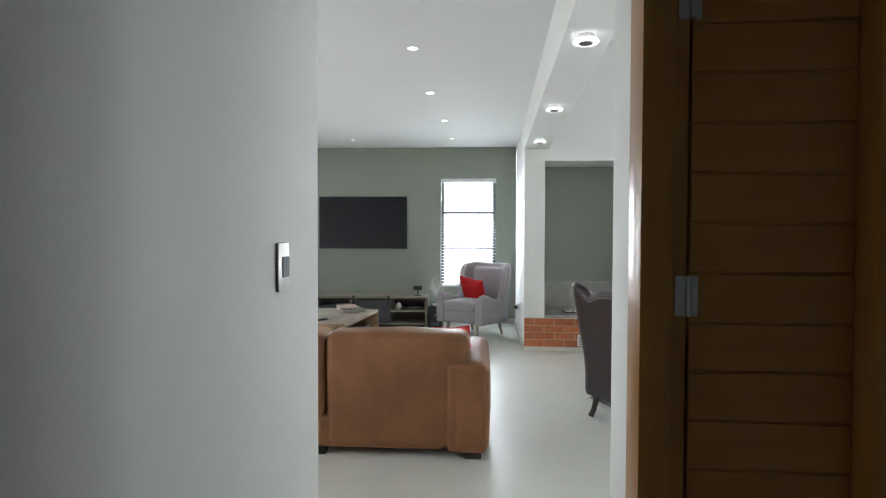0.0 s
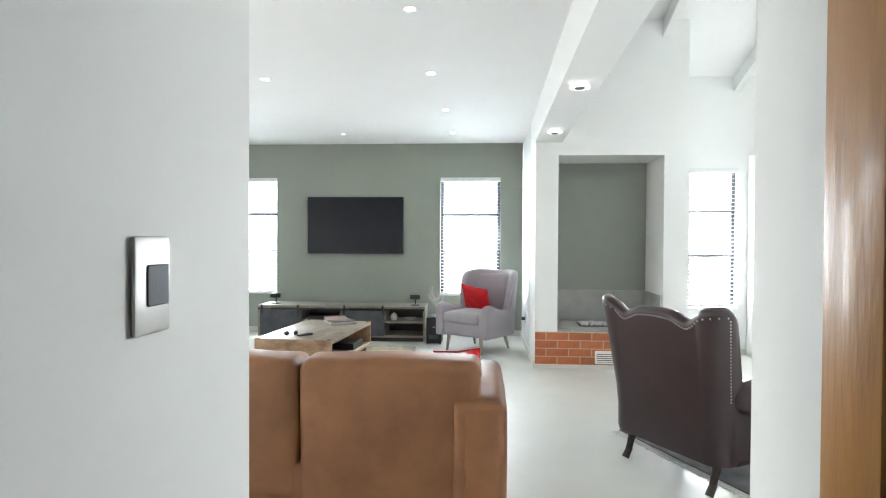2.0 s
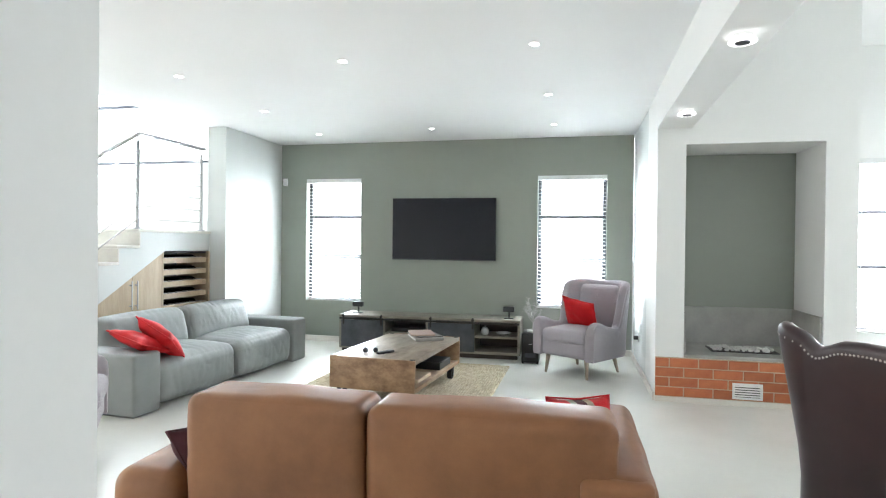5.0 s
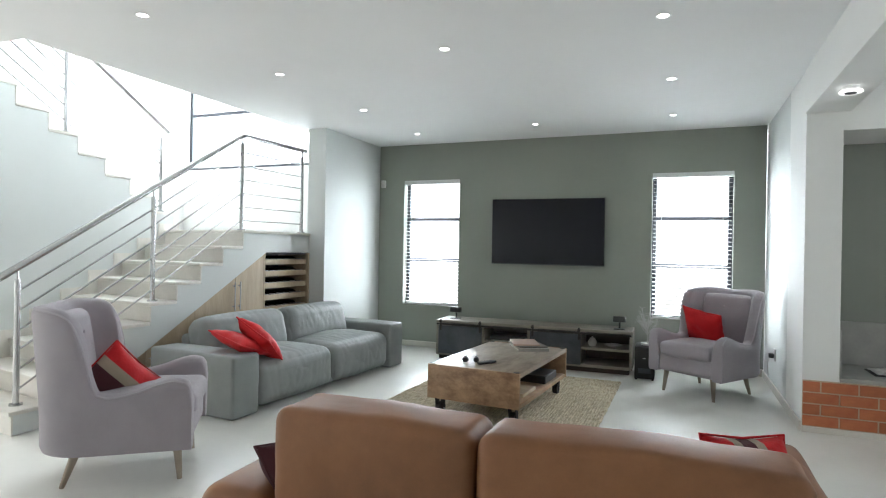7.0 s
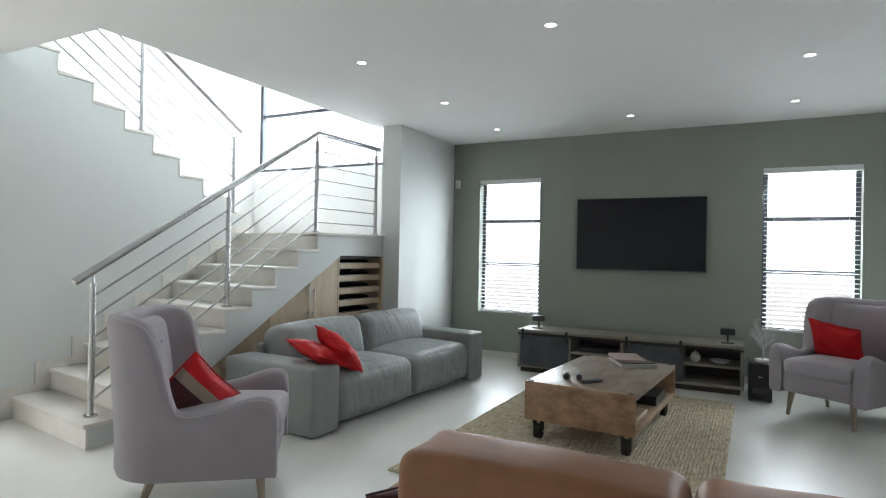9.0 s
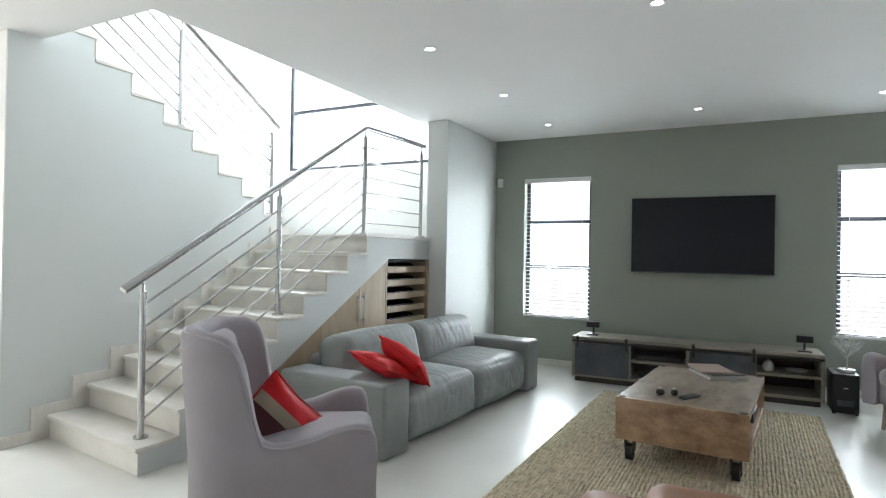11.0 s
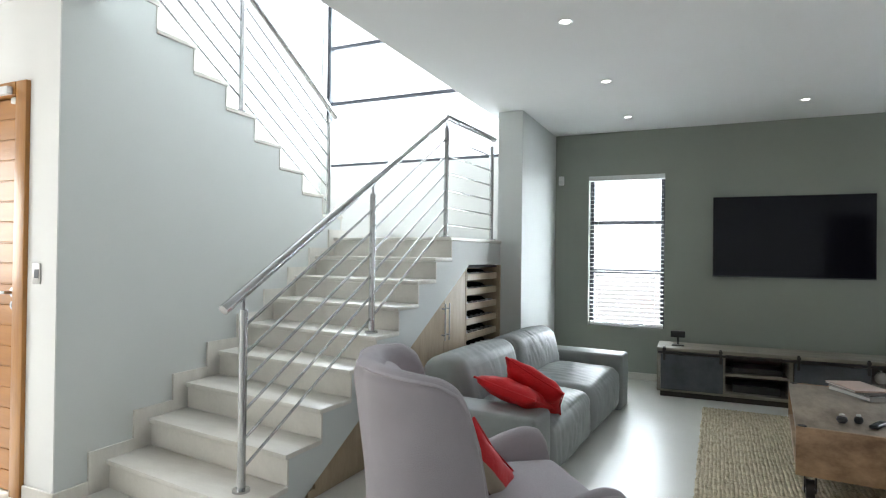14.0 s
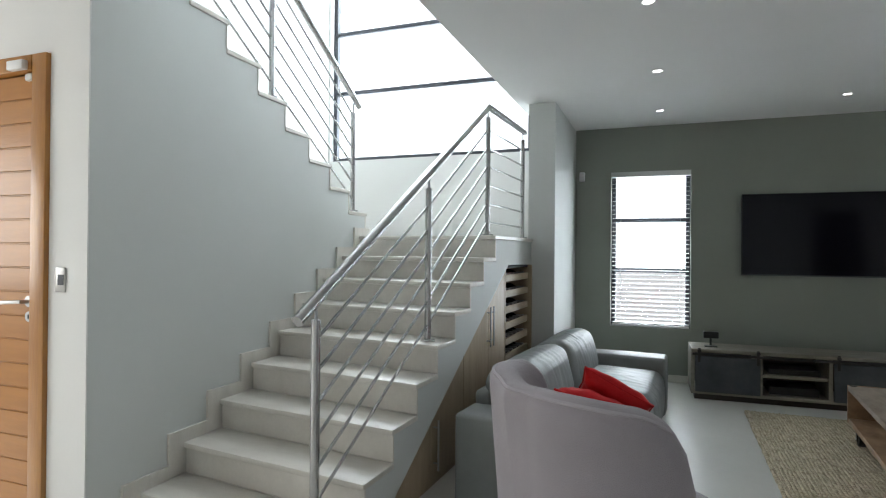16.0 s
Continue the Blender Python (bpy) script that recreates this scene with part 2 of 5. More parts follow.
def part(name, bm, material, parent=None, label="", smooth=38, m=None):
    me = bm if isinstance(bm, bpy.types.Mesh) else mesh_of(name, bm, material, smooth)
    ob = new(name, me)
    if parent is not None:
        ob.parent = parent
    if m is not None:
        ob.matrix_basis = m
    return tagged(ob, label)


def box(x0, y0, z0, x1, y1, z1, bev=0.0, seg=2, bm=None):
    own = bm is None
    b = bmesh.new()
    bmesh.ops.create_cube(b, size=1.0)
    for v in b.verts:
        v.co = Vector(((x0 + x1) / 2 + v.co.x * (x1 - x0), (y0 + y1) / 2 + v.co.y * (y1 - y0), (z0 + z1) / 2 + v.co.z * (z1 - z0)))
    if bev:
        bmesh.ops.bevel(b, geom=b.edges[:], offset=bev, segments=seg, profile=0.5, affect="EDGES")
    return b if own else merge(bm, b)


def merge(bm, other):
    tmp = bpy.data.meshes.new("tmp")
    other.to_mesh(tmp)
    other.free()
    bm.from_mesh(tmp)
    bpy.data.meshes.remove(tmp)
    return bm


def rod(a, c, r0, r1=None, n=12, bm=None):
    a, c = Vector(a), Vector(c)
    b = bmesh.new()
    d = c - a
    bmesh.ops.create_cone(b, cap_ends=True, segments=n, radius1=r0, radius2=r0 if r1 is None else r1, depth=d.length)
    bmesh.ops.transform(b, matrix=Matrix.Translation((a + c) / 2) @ d.to_track_quat("Z", "Y").to_matrix().to_4x4(), verts=b.verts)
    return b if bm is None else merge(bm, b)


def tube(points, r, n=10):
    """A pipe along a polyline, mitred at its bends; r: one radius or one for each point."""
    pts = [Vector(p) for p in points]
    rr = r if isinstance(r, (list, tuple)) else [r] * len(pts)
    b = bmesh.new()
    rings = []
    up = Vector((0.13, 0.21, 0.97)).normalized()
    for i, p in enumerate(pts):
        d0 = (pts[i] - pts[i - 1]).normalized() if i else (pts[1] - pts[0]).normalized()
        d1 = (pts[i + 1] - pts[i]).normalized() if i < len(pts) - 1 else d0
        d = (d0 + d1).normalized()
        u = up.cross(d).normalized()
        w = d.cross(u)
        k = 1 / max(0.5, d.dot(d0))
        rings.append([b.verts.new(p + (u * math.cos(q) * k + w * math.sin(q)) * rr[i]) for q in [2 * math.pi * j / n for j in range(n)]])
    for s, e in zip(rings, rings[1:]):
        for j in range(n):
            b.faces.new((s[j], s[(j + 1) % n], e[(j + 1) % n], e[j]))
    b.faces.new(rings[0])
    b.faces.new(rings[-1])
    return b


def lathe(profile, n=20):
    """Turn a list of (radius, z) round the z axis."""
    b = bmesh.new()
    rings = [[b.verts.new((max(r, 1e-4) * math.cos(2 * math.pi * j / n), max(r, 1e-4) * math.sin(2 * math.pi * j / n), z)) for j in range(n)] for r, z in profile]
    for s, e in zip(rings, rings[1:]):
        for j in range(n):
            b.faces.new((s[j], s[(j + 1) % n], e[(j + 1) % n], e[j]))
    b.faces.new(rings[0])
    b.faces.new(rings[-1])
    return b


def prism(poly, axis, lo, hi):
    """A polygon of (a, b) pushed out along an axis: x takes (y, z), y takes (x, z), z takes (x, y)."""
    def at(a, c, d):
        return {"x": (d, a, c), "y": (a, d, c), "z": (a, c, d)}[axis]
    b = bmesh.new()
    p, q = [b.verts.new(at(a, c, lo)) for a, c in poly], [b.verts.new(at(a, c, hi)) for a, c in poly]
    k = len(poly)
    for i in range(k):
        b.faces.new((p[i], p[(i + 1) % k], q[(i + 1) % k], q[i]))
    caps = [b.faces.new(p), b.faces.new(q)]
    bmesh.ops.triangulate(b, faces=caps, ngon_method="EAR_CLIP")
    return b


def holed(axis, u0, u1, v0, v1, lo, hi, holes):
    """A slab with rectangular holes (u0, u1, v0, v1) that go right through."""
    us = sorted({u0, u1, *[h[0] for h in holes], *[h[1] for h in holes]})
    vs = sorted({v0, v1, *[h[2] for h in holes], *[h[3] for h in holes]})
    us, vs = [u for u in us if u0 <= u <= u1], [v for v in vs if v0 <= v <= v1]

    def at(a, c, d):
        return {"x": (d, a, c), "y": (a, d, c), "z": (a, c, d)}[axis]

    def solid(i, j):
        if not (0 <= i < len(us) - 1 and 0 <= j < len(vs) - 1):
            return False
        a, c = (us[i] + us[i + 1]) / 2, (vs[j] + vs[j + 1]) / 2
        return not any(h[0] < a < h[1] and h[2] < c < h[3] for h in holes)
    b = bmesh.new()
    vert = {}

    def v(a, c, d):
        key = (a, c, d)
        if key not in vert:
            vert[key] = b.verts.new(at(a, c, d))
        return vert[key]
    for i in range(len(us) - 1):
        for j in range(len(vs) - 1):
            if not solid(i, j):
                continue
            a0, a1, c0, c1 = us[i], us[i + 1], vs[j], vs[j + 1]
            for d in (lo, hi):
                b.faces.new((v(a0, c0, d), v(a1, c0, d), v(a1, c1, d), v(a0, c1, d)))
            for (di, dj), (p, q) in (((-1, 0), ((a0, c0), (a0, c1))), ((1, 0), ((a1, c0), (a1, c1))), ((0, -1), ((a0, c0), (a1, c0))), ((0, 1), ((a0, c1), (a1, c1)))):
                if not solid(i + di, j + dj):
                    b.faces.new((v(*p, lo), v(*q, lo), v(*q, hi), v(*p, hi)))
    return b


def soft(sx, sy, sz, r, puff=(0, 0, 0), n=7, wrinkle=0.0, wscale=6.0, seed=0, crease=0.0, along=(1, 1, 1)):
    """A stuffed block round its own centre: rounded edges, swollen faces, creased leather."""
    half = (sx / 2, sy / 2, sz / 2)

    def line(h):
        rr = min(r, h * 0.95)
        inner = np.linspace(-h + rr, h - rr, n + 1)
        ends = [h - rr * k for k in (0.0, 0.12, 0.35, 0.65)]
        return sorted({round(float(q), 5) for q in [*(-e for e in ends), *inner, *ends]})
    ls = [line(h) for h in half]
    b = bmesh.new()
    vert = {}

    def v(p):
        key = tuple(p)
        if key not in vert:
            q = Vector(p)
            rr = [min(r, h * 0.95) for h in half]
            c = Vector([max(-h + k, min(h - k, x)) for x, h, k in zip(q, half, rr)])
            d = q - c
            if d.length > 1e-9:
                m = max(abs(d[i]) / rr[i] for i in range(3))
                d = d.normalized() * m * min(rr)
            w = c + d
            for i in range(3):
                j, k = (i + 1) % 3, (i + 2) % 3
                fade = max(0, 1 - (q[j] / half[j]) ** 2) * max(0, 1 - (q[k] / half[k]) ** 2)
                w[i] += puff[i] * fade * (q[i] / half[i])
            if wrinkle:
                o = Vector((seed * 7.3, seed * 3.1, seed))
                w += q.normalized() * wrinkle * (noise.noise(Vector((w.x * wscale, w.y * wscale, w.z * wscale)) + o) + 0.4 * noise.noise(Vector((w.x, w.y, w.z)) * wscale * 2.7 + o))
            if crease:
                f = noise.noise(Vector((w.x * along[0], w.y * along[1], w.z * along[2])) + Vector((seed * 2.7, seed, 0)))
                g = 0.5 + 0.5 * noise.noise(w * 3.1 + Vector((0, seed, 4)))
                w -= q.normalized() * crease * g * max(0.0, 1 - abs(f) * 3.2) ** 1.5
            vert[key] = b.verts.new(w)
        return vert[key]
    for i in range(3):
        j, k = (i + 1) % 3, (i + 2) % 3
        for s in (-half[i], half[i]):
            s = round(s, 5)
            for a0, a1 in zip(ls[j], ls[j][1:]):
                for c0, c1 in zip(ls[k], ls[k][1:]):
                    quad = []
                    for a, c in ((a0, c0), (a1, c0), (a1, c1), (a0, c1)):
                        p = [0, 0, 0]
                        p[i], p[j], p[k] = s, a, c
                        quad.append(v(p))
                    b.faces.new(quad)
    return b


def columns(cols, lo, hi):
    """Upright strips side by side along y, each (y0, y1, low0, low1, top), between two x."""
    b = bmesh.new()
    for y0, y1, l0, l1, t in cols:
        v = [b.verts.new((x, y, z)) for x in (lo, hi) for y, z in ((y0, l0), (y1, l1), (y1, t), (y0, t))]
        for q in ((0, 1, 2, 3), (4, 5, 6, 7), (0, 1, 5, 4), (1, 2, 6, 5), (2, 3, 7, 6), (3, 0, 4, 7)):
            b.faces.new([v[i] for i in q])
    bmesh.ops.remove_doubles(b, verts=b.verts, dist=1e-5)
    return b


def moved(bm, m):
    bmesh.ops.transform(bm, matrix=m, verts=bm.verts)
    return bm


def structure(name, bm, material, label, category, smooth=None):
    return tagged(part(name, bm, material, None, "", smooth), label, category, "", "structure")


# ---- setting: floors, walls, ceilings ----
H, UP = 2.65, 2.88
structure("ground", box(-60, -60, -0.30, 60, 60, -0.12), SOIL, "pale paved ground round the house", "ground")
structure("backdrop", box(-120, 62, -0.2, 120, 62.3, 75), emit("hazy_sky", (0.97, 0.985, 1.0), SKY_GLOW), "bright hazy white sky", "sky")
structure("floor", box(-8.2, -1.7, -0.12, 7.2, 10.5, 0.0), FLOOR, "smooth cream screed floor with a soft sheen", "floor")
structure("ceiling", holed("z", -8.2, 0.54, 3.30, 10.5, H, UP, [(-6.74, -4.51, 5.89, 9.40), (-8.3, -4.51, 9.40, 10.6)]), CEIL, "flat white plastered ceiling with recessed downlights", "ceiling")
structure("ceiling_passage", box(-2.0, -1.7, H, 1.8, 3.296, UP), CEIL, "flat white passage ceiling", "ceiling")

WIN_L, WIN_R, WIN_C = (-3.80, -3.015, 0.545, 2.18), (-0.70, 0.125, 0.545, 2.18), (2.28, 2.84, 0.53, 2.17)
structure("wall_north", holed("y", -4.17, 0.43, 0, H, 10.28, 10.50, [WIN_L, WIN_R]), GREEN, "sage green painted wall with two tall windows", "wall")
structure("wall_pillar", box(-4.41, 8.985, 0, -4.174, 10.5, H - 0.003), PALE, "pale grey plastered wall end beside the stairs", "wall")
structure("wall_south", box(-8.2, 3.20, 0, -0.664, 3.335, H - 0.003), WHITE, "plain white plastered wall", "wall")
structure("wall_passage_left", box(-0.66, -1.7, 0, -0.532, 3.335, H - 0.003), WHITE, "white plastered passage wall end beside the doorway", "wall")
structure("wall_passage_right", box(1.25, -1.7, 0, 1.4, 3.10, H - 0.003), WHITE, "plain white passage wall", "wall")
structure("wall_passage_back", box(-0.66, -1.85, 0, 1.4, -1.704, H - 0.003), WHITE, "plain white passage wall", "wall")
structure("wall_doorway", holed("y", -0.526, 7.2, 0, 5.6, 3.14, 3.36, [(-0.526, 0.382, -1, 2.20)]), WHITE, "white plastered wall with an open doorway", "wall")
structure("wall_west", holed("x", 3.2, 5.74, 0, H - 0.003, -8.35, -8.2, [(3.5, 5.45, -1, 2.2)]), WHITE, "plain white wall", "wall")
DOOR2 = (-6.76, -5.87, -0.1, 2.20)
structure("wall_door", holed("y", -8.2, -5.734, 0, H - 0.003, 5.69, 5.81, [DOOR2]), WHITE, "white plastered wall round a wooden door", "wall")

structure("wall_door_end", box(-5.733, 5.683, 0, -5.6205, 5.6895, H - 0.004), WHITE, "white plastered end of the stair wall", "wall")

# beam between the two rooms and the wall above it
BEAM = [(0.355, 3.36), (0.585, 3.36), (0.70, 8.28), (0.42, 8.28)]
structure("ceiling_beam", prism(BEAM, "z", 2.325, H - 0.002), WHITE, "white boxed beam with three round lights", "beam")
structure("wall_above_beam", prism([(0.50, 3.36), (0.583, 3.36), (0.698, 8.28), (0.60, 8.28)], "z", H, 5.6), WHITE, "white wall above the boxed beam", "wall")

# chimney breast with its niche
ALC = (0.66, 1.717, 0.40, 2.19)
structure("wall_chimney_breast", holed("y", 0.43, 1.955, 0, 3.6, 8.28, 8.93, [ALC]), WHITE, "white chimney breast with a tall niche over a brick plinth", "wall")
structure("wall_niche_back", box(0.60, 8.934, 0.40, 1.80, 9.0, 2.25), GREEN, "sage green back of the fireplace niche", "wall")
structure("wall_east_living", box(0.433, 8.934, 0, 0.59, 10.278, H - 0.003), PALE, "pale painted side wall with a wall socket", "wall")

# the tall room beyond the beam
structure("wall_north_tall_room", holed("y", 1.80, 7.2, 0, 3.3, 9.20, 9.42, [WIN_C, (4.5, 6.2, -1, 2.34)]), WHITE, "white wall with a tall blinded window", "wall")
structure("wall_east", box(7.05, 3.36, 0, 7.2, 9.197, 5.6), WHITE, "plain white wall", "wall")
structure("roof_ceiling", prism([(9.42, 3.143), (3.2, 5.32), (3.2, 5.62), (9.42, 3.5)], "x", 0.60, 7.2), CEIL, "white sloping ceiling boards between rafters", "ceiling")


def rafter(x):
    return structure("rafter", prism([(9.197, 3.05), (3.37, 5.09), (3.37, 5.25), (9.197, 3.21)], "x", x - 0.035, x + 0.035), WHITE, "white painted timber rafter", "rafter")


for x in (1.72, 2.80, 3.845, 4.89, 5.93):
    rafter(x)

# stairwell shell
structure("wall_stair_north", holed("y", -6.94, -4.412, 0, 5.6, 9.40, 9.60, [(-6.72, -4.48, 2.30, 5.2)]), WHITE, "white stairwell wall under a tall window", "wall")
structure("wall_stair_west", box(-6.94, 5.744, 0, -6.744, 9.397, 5.6), WHITE, "white stairwell side wall", "wall")
structure("wall_stair_east_upper", box(-4.54, 5.75, UP + 0.002, -4.40, 9.397, 5.6), WHITE, "white upper stairwell wall", "wall")
structure("wall_stair_south_upper", box(-8.2, 4.3, UP + 0.002, -4.40, 4.45, 5.6), WHITE, "white upper landing wall", "wall")
structure("wall_upper_landing", box(-8.35, 4.3, UP + 0.002, -8.2, 5.74, 5.6), WHITE, "white upper landing wall", "wall")
structure("wall_upper_landing_north", box(-8.2, 5.744, UP + 0.002, -6.944, 5.9, 5.6), WHITE, "white upper landing wall", "wall")
structure("wall_upper_landing_east", box(-4.54, 4.45, UP + 0.002, -4.40, 5.746, 5.6), WHITE, "white upper landing wall", "wall")
structure("ceiling_stair", box(-8.35, 4.3, 5.604, -4.40, 9.6, 5.75), CEIL, "flat white stairwell ceiling", "ceiling")

# skirtings
def skirting(x0, y0, x1, y1, t=0.014, h=0.075):
    return structure("baseboard", box(min(x0, x1) - (t if x0 == x1 else 0), min(y0, y1) - (t if y0 == y1 else 0), 0.0, max(x0, x1), max(y0, y1), h, 0.003, 1), TILE, "low cream tile skirting", "skirting")


skirting(-4.17, 10.28, 0.43, 10.28)
structure("baseboard", box(-4.17, 8.985, 0, -4.156, 10.262, 0.075, 0.003, 1), TILE, "low cream tile skirting", "skirting")
structure("baseboard", box(0.414, 8.284, 0, 0.429, 10.262, 0.075, 0.003, 1), TILE, "low cream tile skirting", "skirting")
skirting(0.43, 8.28, 1.955, 8.28, 0.016, 0.045)
skirting(-5.868, 5.69, -5.621, 5.69)
skirting(1.96, 9.20, 2.93, 9.20)

# ---- stairs ----
RISE, GO, Y1, SX, WX = 0.16, 0.26, 5.832, -4.41, -5.62
TURN = Matrix.Translation((SX, 7.9, 0)) @ pose(0, 0, 0, 0, 0, -2.2) @ Matrix.Translation((-SX, -7.9, 0))  # the flight stands a little askew to the wall
SKEW = 0.085  # the steps run a little askew to the rail
SHEAR = Matrix(((1, 0, 0, 0), (-SKEW, 1, 0, SKEW * SX), (0, 0, 1, 0), (0, 0, 0, 1)))
stairs = empty("staircase", TURN, "beige tiled stairs with a landing and pale plastered sides", "staircase", "", "structure")
NOSE = Y1 + 0.02


def under(y):
    """The sloping underside of the flight."""
    return max(0.0, 1.215 + (y - 8.262) * 0.573) if y < 8.262 else 1.22


def flight(end):
    cols = []
    for k in range(1, 10):
        y0, y1 = NOSE + GO * (k - 1), NOSE + GO * k if k < 9 else end
        cuts = sorted({y0, y1, *[c for c in (6.1416, 8.262) if y0 < c < y1]})
        cols += [(a, c, under(a + 1e-6), under(c - 1e-6), RISE * k - 0.03) for a, c in zip(cuts, cuts[1:])]
    return cols


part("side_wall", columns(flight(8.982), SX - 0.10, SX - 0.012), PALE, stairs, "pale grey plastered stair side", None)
part("body", moved(columns(flight(9.25), WX - 0.065, SX - 0.103), SHEAR), WHITE, stairs, "", None)
tread_me = mesh_of("tread", moved(box(WX - 0.065, -0.012, -0.028, SX, GO + 0.010, 0.0, 0.005, 2), SHEAR), TILE, 38)
riser_me = mesh_of("riser", moved(box(WX - 0.065, 0.006, 0.0, SX - 0.006, 0.019, RISE - 0.03, 0.002, 1), SHEAR), TILE, 38)
for k in range(1, 10):
    y = Y1 + GO * (k - 1)
    if k < 9:
        part("tread", tread_me, TILE, stairs, m=pose(0, y, RISE * k))
    part("riser", riser_me, TILE, stairs, m=pose(0, y, RISE * (k - 1)))
    y = 5.945 + 0.2655 * (k - 1)
    sk = prism([(y - 0.085, RISE * (k - 1) + 0.003), (y + 0.180, RISE * (k - 1) + 0.003), (y + 0.180, RISE * k + 0.068), (y - 0.085, RISE * k + 0.068)], "x", WX + 0.001, WX + 0.016)
    part("stair_skirting", sk, TILE, stairs, m=TURN.inverted())
part("landing", moved(box(-6.74, Y1 + GO * 8 - 0.012, RISE * 9 - 0.028, SX, 9.10, RISE * 9, 0.004, 1), SHEAR), TILE, stairs)

# upper flight, its solid spine wall, and the tile edges on it
U0, UR, UG, UZ = 8.19, 0.1655, 0.277, 1.637
spine = [(max(5.69, U0 - UG * (n + 1)) if n < 8 else 5.69, U0 - UG * n, 0.0, 0.0, UZ + UR * n - 0.03) for n in range(9)]
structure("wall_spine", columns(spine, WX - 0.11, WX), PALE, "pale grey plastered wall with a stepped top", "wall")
structure("baseboard", box(WX, 5.676, 0, WX + 0.014, 5.878, 0.075, 0.003, 1), TILE, "low cream tile skirting", "skirting")
upper = empty("upper_stairs", pose(0, 0, 0), "beige tiled upper flight behind the stepped wall", "staircase", "", "structure")
utread = mesh_of("tread", box(-6.74, -UG - 0.010, -0.028, WX + 0.008, 0.012, 0.0, 0.004, 1), TILE, 38)
uriser = mesh_of("riser", box(-6.74, -0.014, 0.0, WX + 0.004, -0.002, UR - 0.029, 0.002, 1), TILE, 38)
for n in range(0, 9):
    part("tread", utread, TILE, upper, m=pose(0, U0 - UG * n, (UZ + UR * n)))
    part("riser", uriser, TILE, upper, m=pose(0, U0 - UG * n, (UZ + UR * (n - 1))))
cols = [(U0 - 0.016 - UG * (n + 1), U0 - 0.016 - UG * n, 1.25 + 0.575 * UG * (n + 1), 1.25 + 0.575 * UG * n, UZ + UR * n - 0.03) for n in range(9)]
part("body", columns(cols, -6.738, WX - 0.113), WHITE, upper, "", None)


# ---- railings ----
def railing(name, posts, hand, label):
    """posts: (x, y, foot, top); hand: points of the handrail."""
    th = empty(name, pose(0, 0, 0), label, "railing")
    part("handrail", tube(hand, 0.026, 14), STEEL, th)
    for x, y, z0, z1 in posts:
        p = part("post", rod((x, y, z0 + 0.012), (x, y, z1), 0.020, n=14), STEEL, th)
        part("base_flange", rod((x, y, z0), (x, y, z0 + 0.012), 0.042, n=18), STEEL, p)
        part("saddle", rod((x, y, z1), (x, y, z1 + 0.075), 0.007, n=8), STEEL, p)
    for (xa, ya, za, ta), (xb, yb, zb, tb) in zip(posts, posts[1:]):
        for i in range(6):
            f = 0.10 + 0.137 * i
            part("rail", rod((xa, ya, za + f), (xb, yb, zb + f), 0.0078, n=8), STEEL, th)
    return th


railing("stair_railing", [(-4.645, 5.96, 0.16, 1.03), (-4.56, 6.99, 0.80, 1.685), (-4.50, 7.99, 1.44, 2.315), (-4.452, 8.92, 1.44, 2.315)],
        [(-4.655, 5.84, 1.035), (-4.50, 7.99, 2.39), (-4.447, 8.98, 2.39)], "brushed steel stair railing with thin parallel rails")
railing("upper_stair_railing", [(-5.66, 8.04, 1.64, 2.45), (-5.66, 6.98, 2.30, 3.10), (-5.66, 5.92, 2.96, 3.73)],
        [(-5.66, 8.14, 2.52), (-5.66, 5.84, 3.88)], "brushed steel railing on the upper flight")


# ---- windows ----
def window(name, hole, y, depth, label, bars, frame_mat=ALU, blind=True):
    x0, x1, z0, z1 = hole
    w = empty(name, pose(0, 0, 0), label, "window", "", "structure")
    yf = y + depth
    f = 0.045
    part("window_frame", holed("y", x0, x1, z0, z1, yf, yf + 0.06, [(x0 + f, x1 - f, z0 + f, z1 - f)]), frame_mat, w, "", None)
    for i, zb in enumerate(bars):
        part("glazing_bar", box(x0 + f, yf + 0.004, zb - 0.022, x1 - f, yf + 0.05, zb + 0.022, 0.004, 1), frame_mat, w)
    p = part("pane", box(x0 + f, yf + 0.026, z0 + f, x1 - f, yf + 0.032, z1 - f), GLASS, w, "", None)
    p.visible_shadow = False
    return w


def blind(hole, y, pitch=0.046):
    x0, x1, z0, z1 = hole
    th = empty("venetian_blind", pose(0, 0, 0), "white horizontal slat blind hung open in a window", "blind", "window blinds")
    part("headrail", box(x0 - 0.012, y - 0.05, z1 - 0.052, x1 + 0.012, y + 0.03, z1 + 0.008, 0.004, 1), BLIND, th)
    b = box(x0 + 0.012, -0.023, -0.0014, x1 - 0.012, 0.023, 0.0014)
    me = mesh_of("slat", b, BLIND)
    z = z1 - 0.075
    while z > z0 + 0.04:
        part("slat", me, BLIND, th, m=pose(0, y, z, 7))
        z -= pitch
    part("bottom_rail", box(x0 + 0.012, y - 0.022, z0 + 0.006, x1 - 0.012, y + 0.022, z0 + 0.026, 0.003, 1), BLIND, th)
    for x in (x0 + 0.10, x1 - 0.10):
        part("ladder_cord", box(x - 0.002, y - 0.026, z0 + 0.02, x + 0.002, y - 0.024, z1 - 0.05), BLIND, th, "", None)
    return th


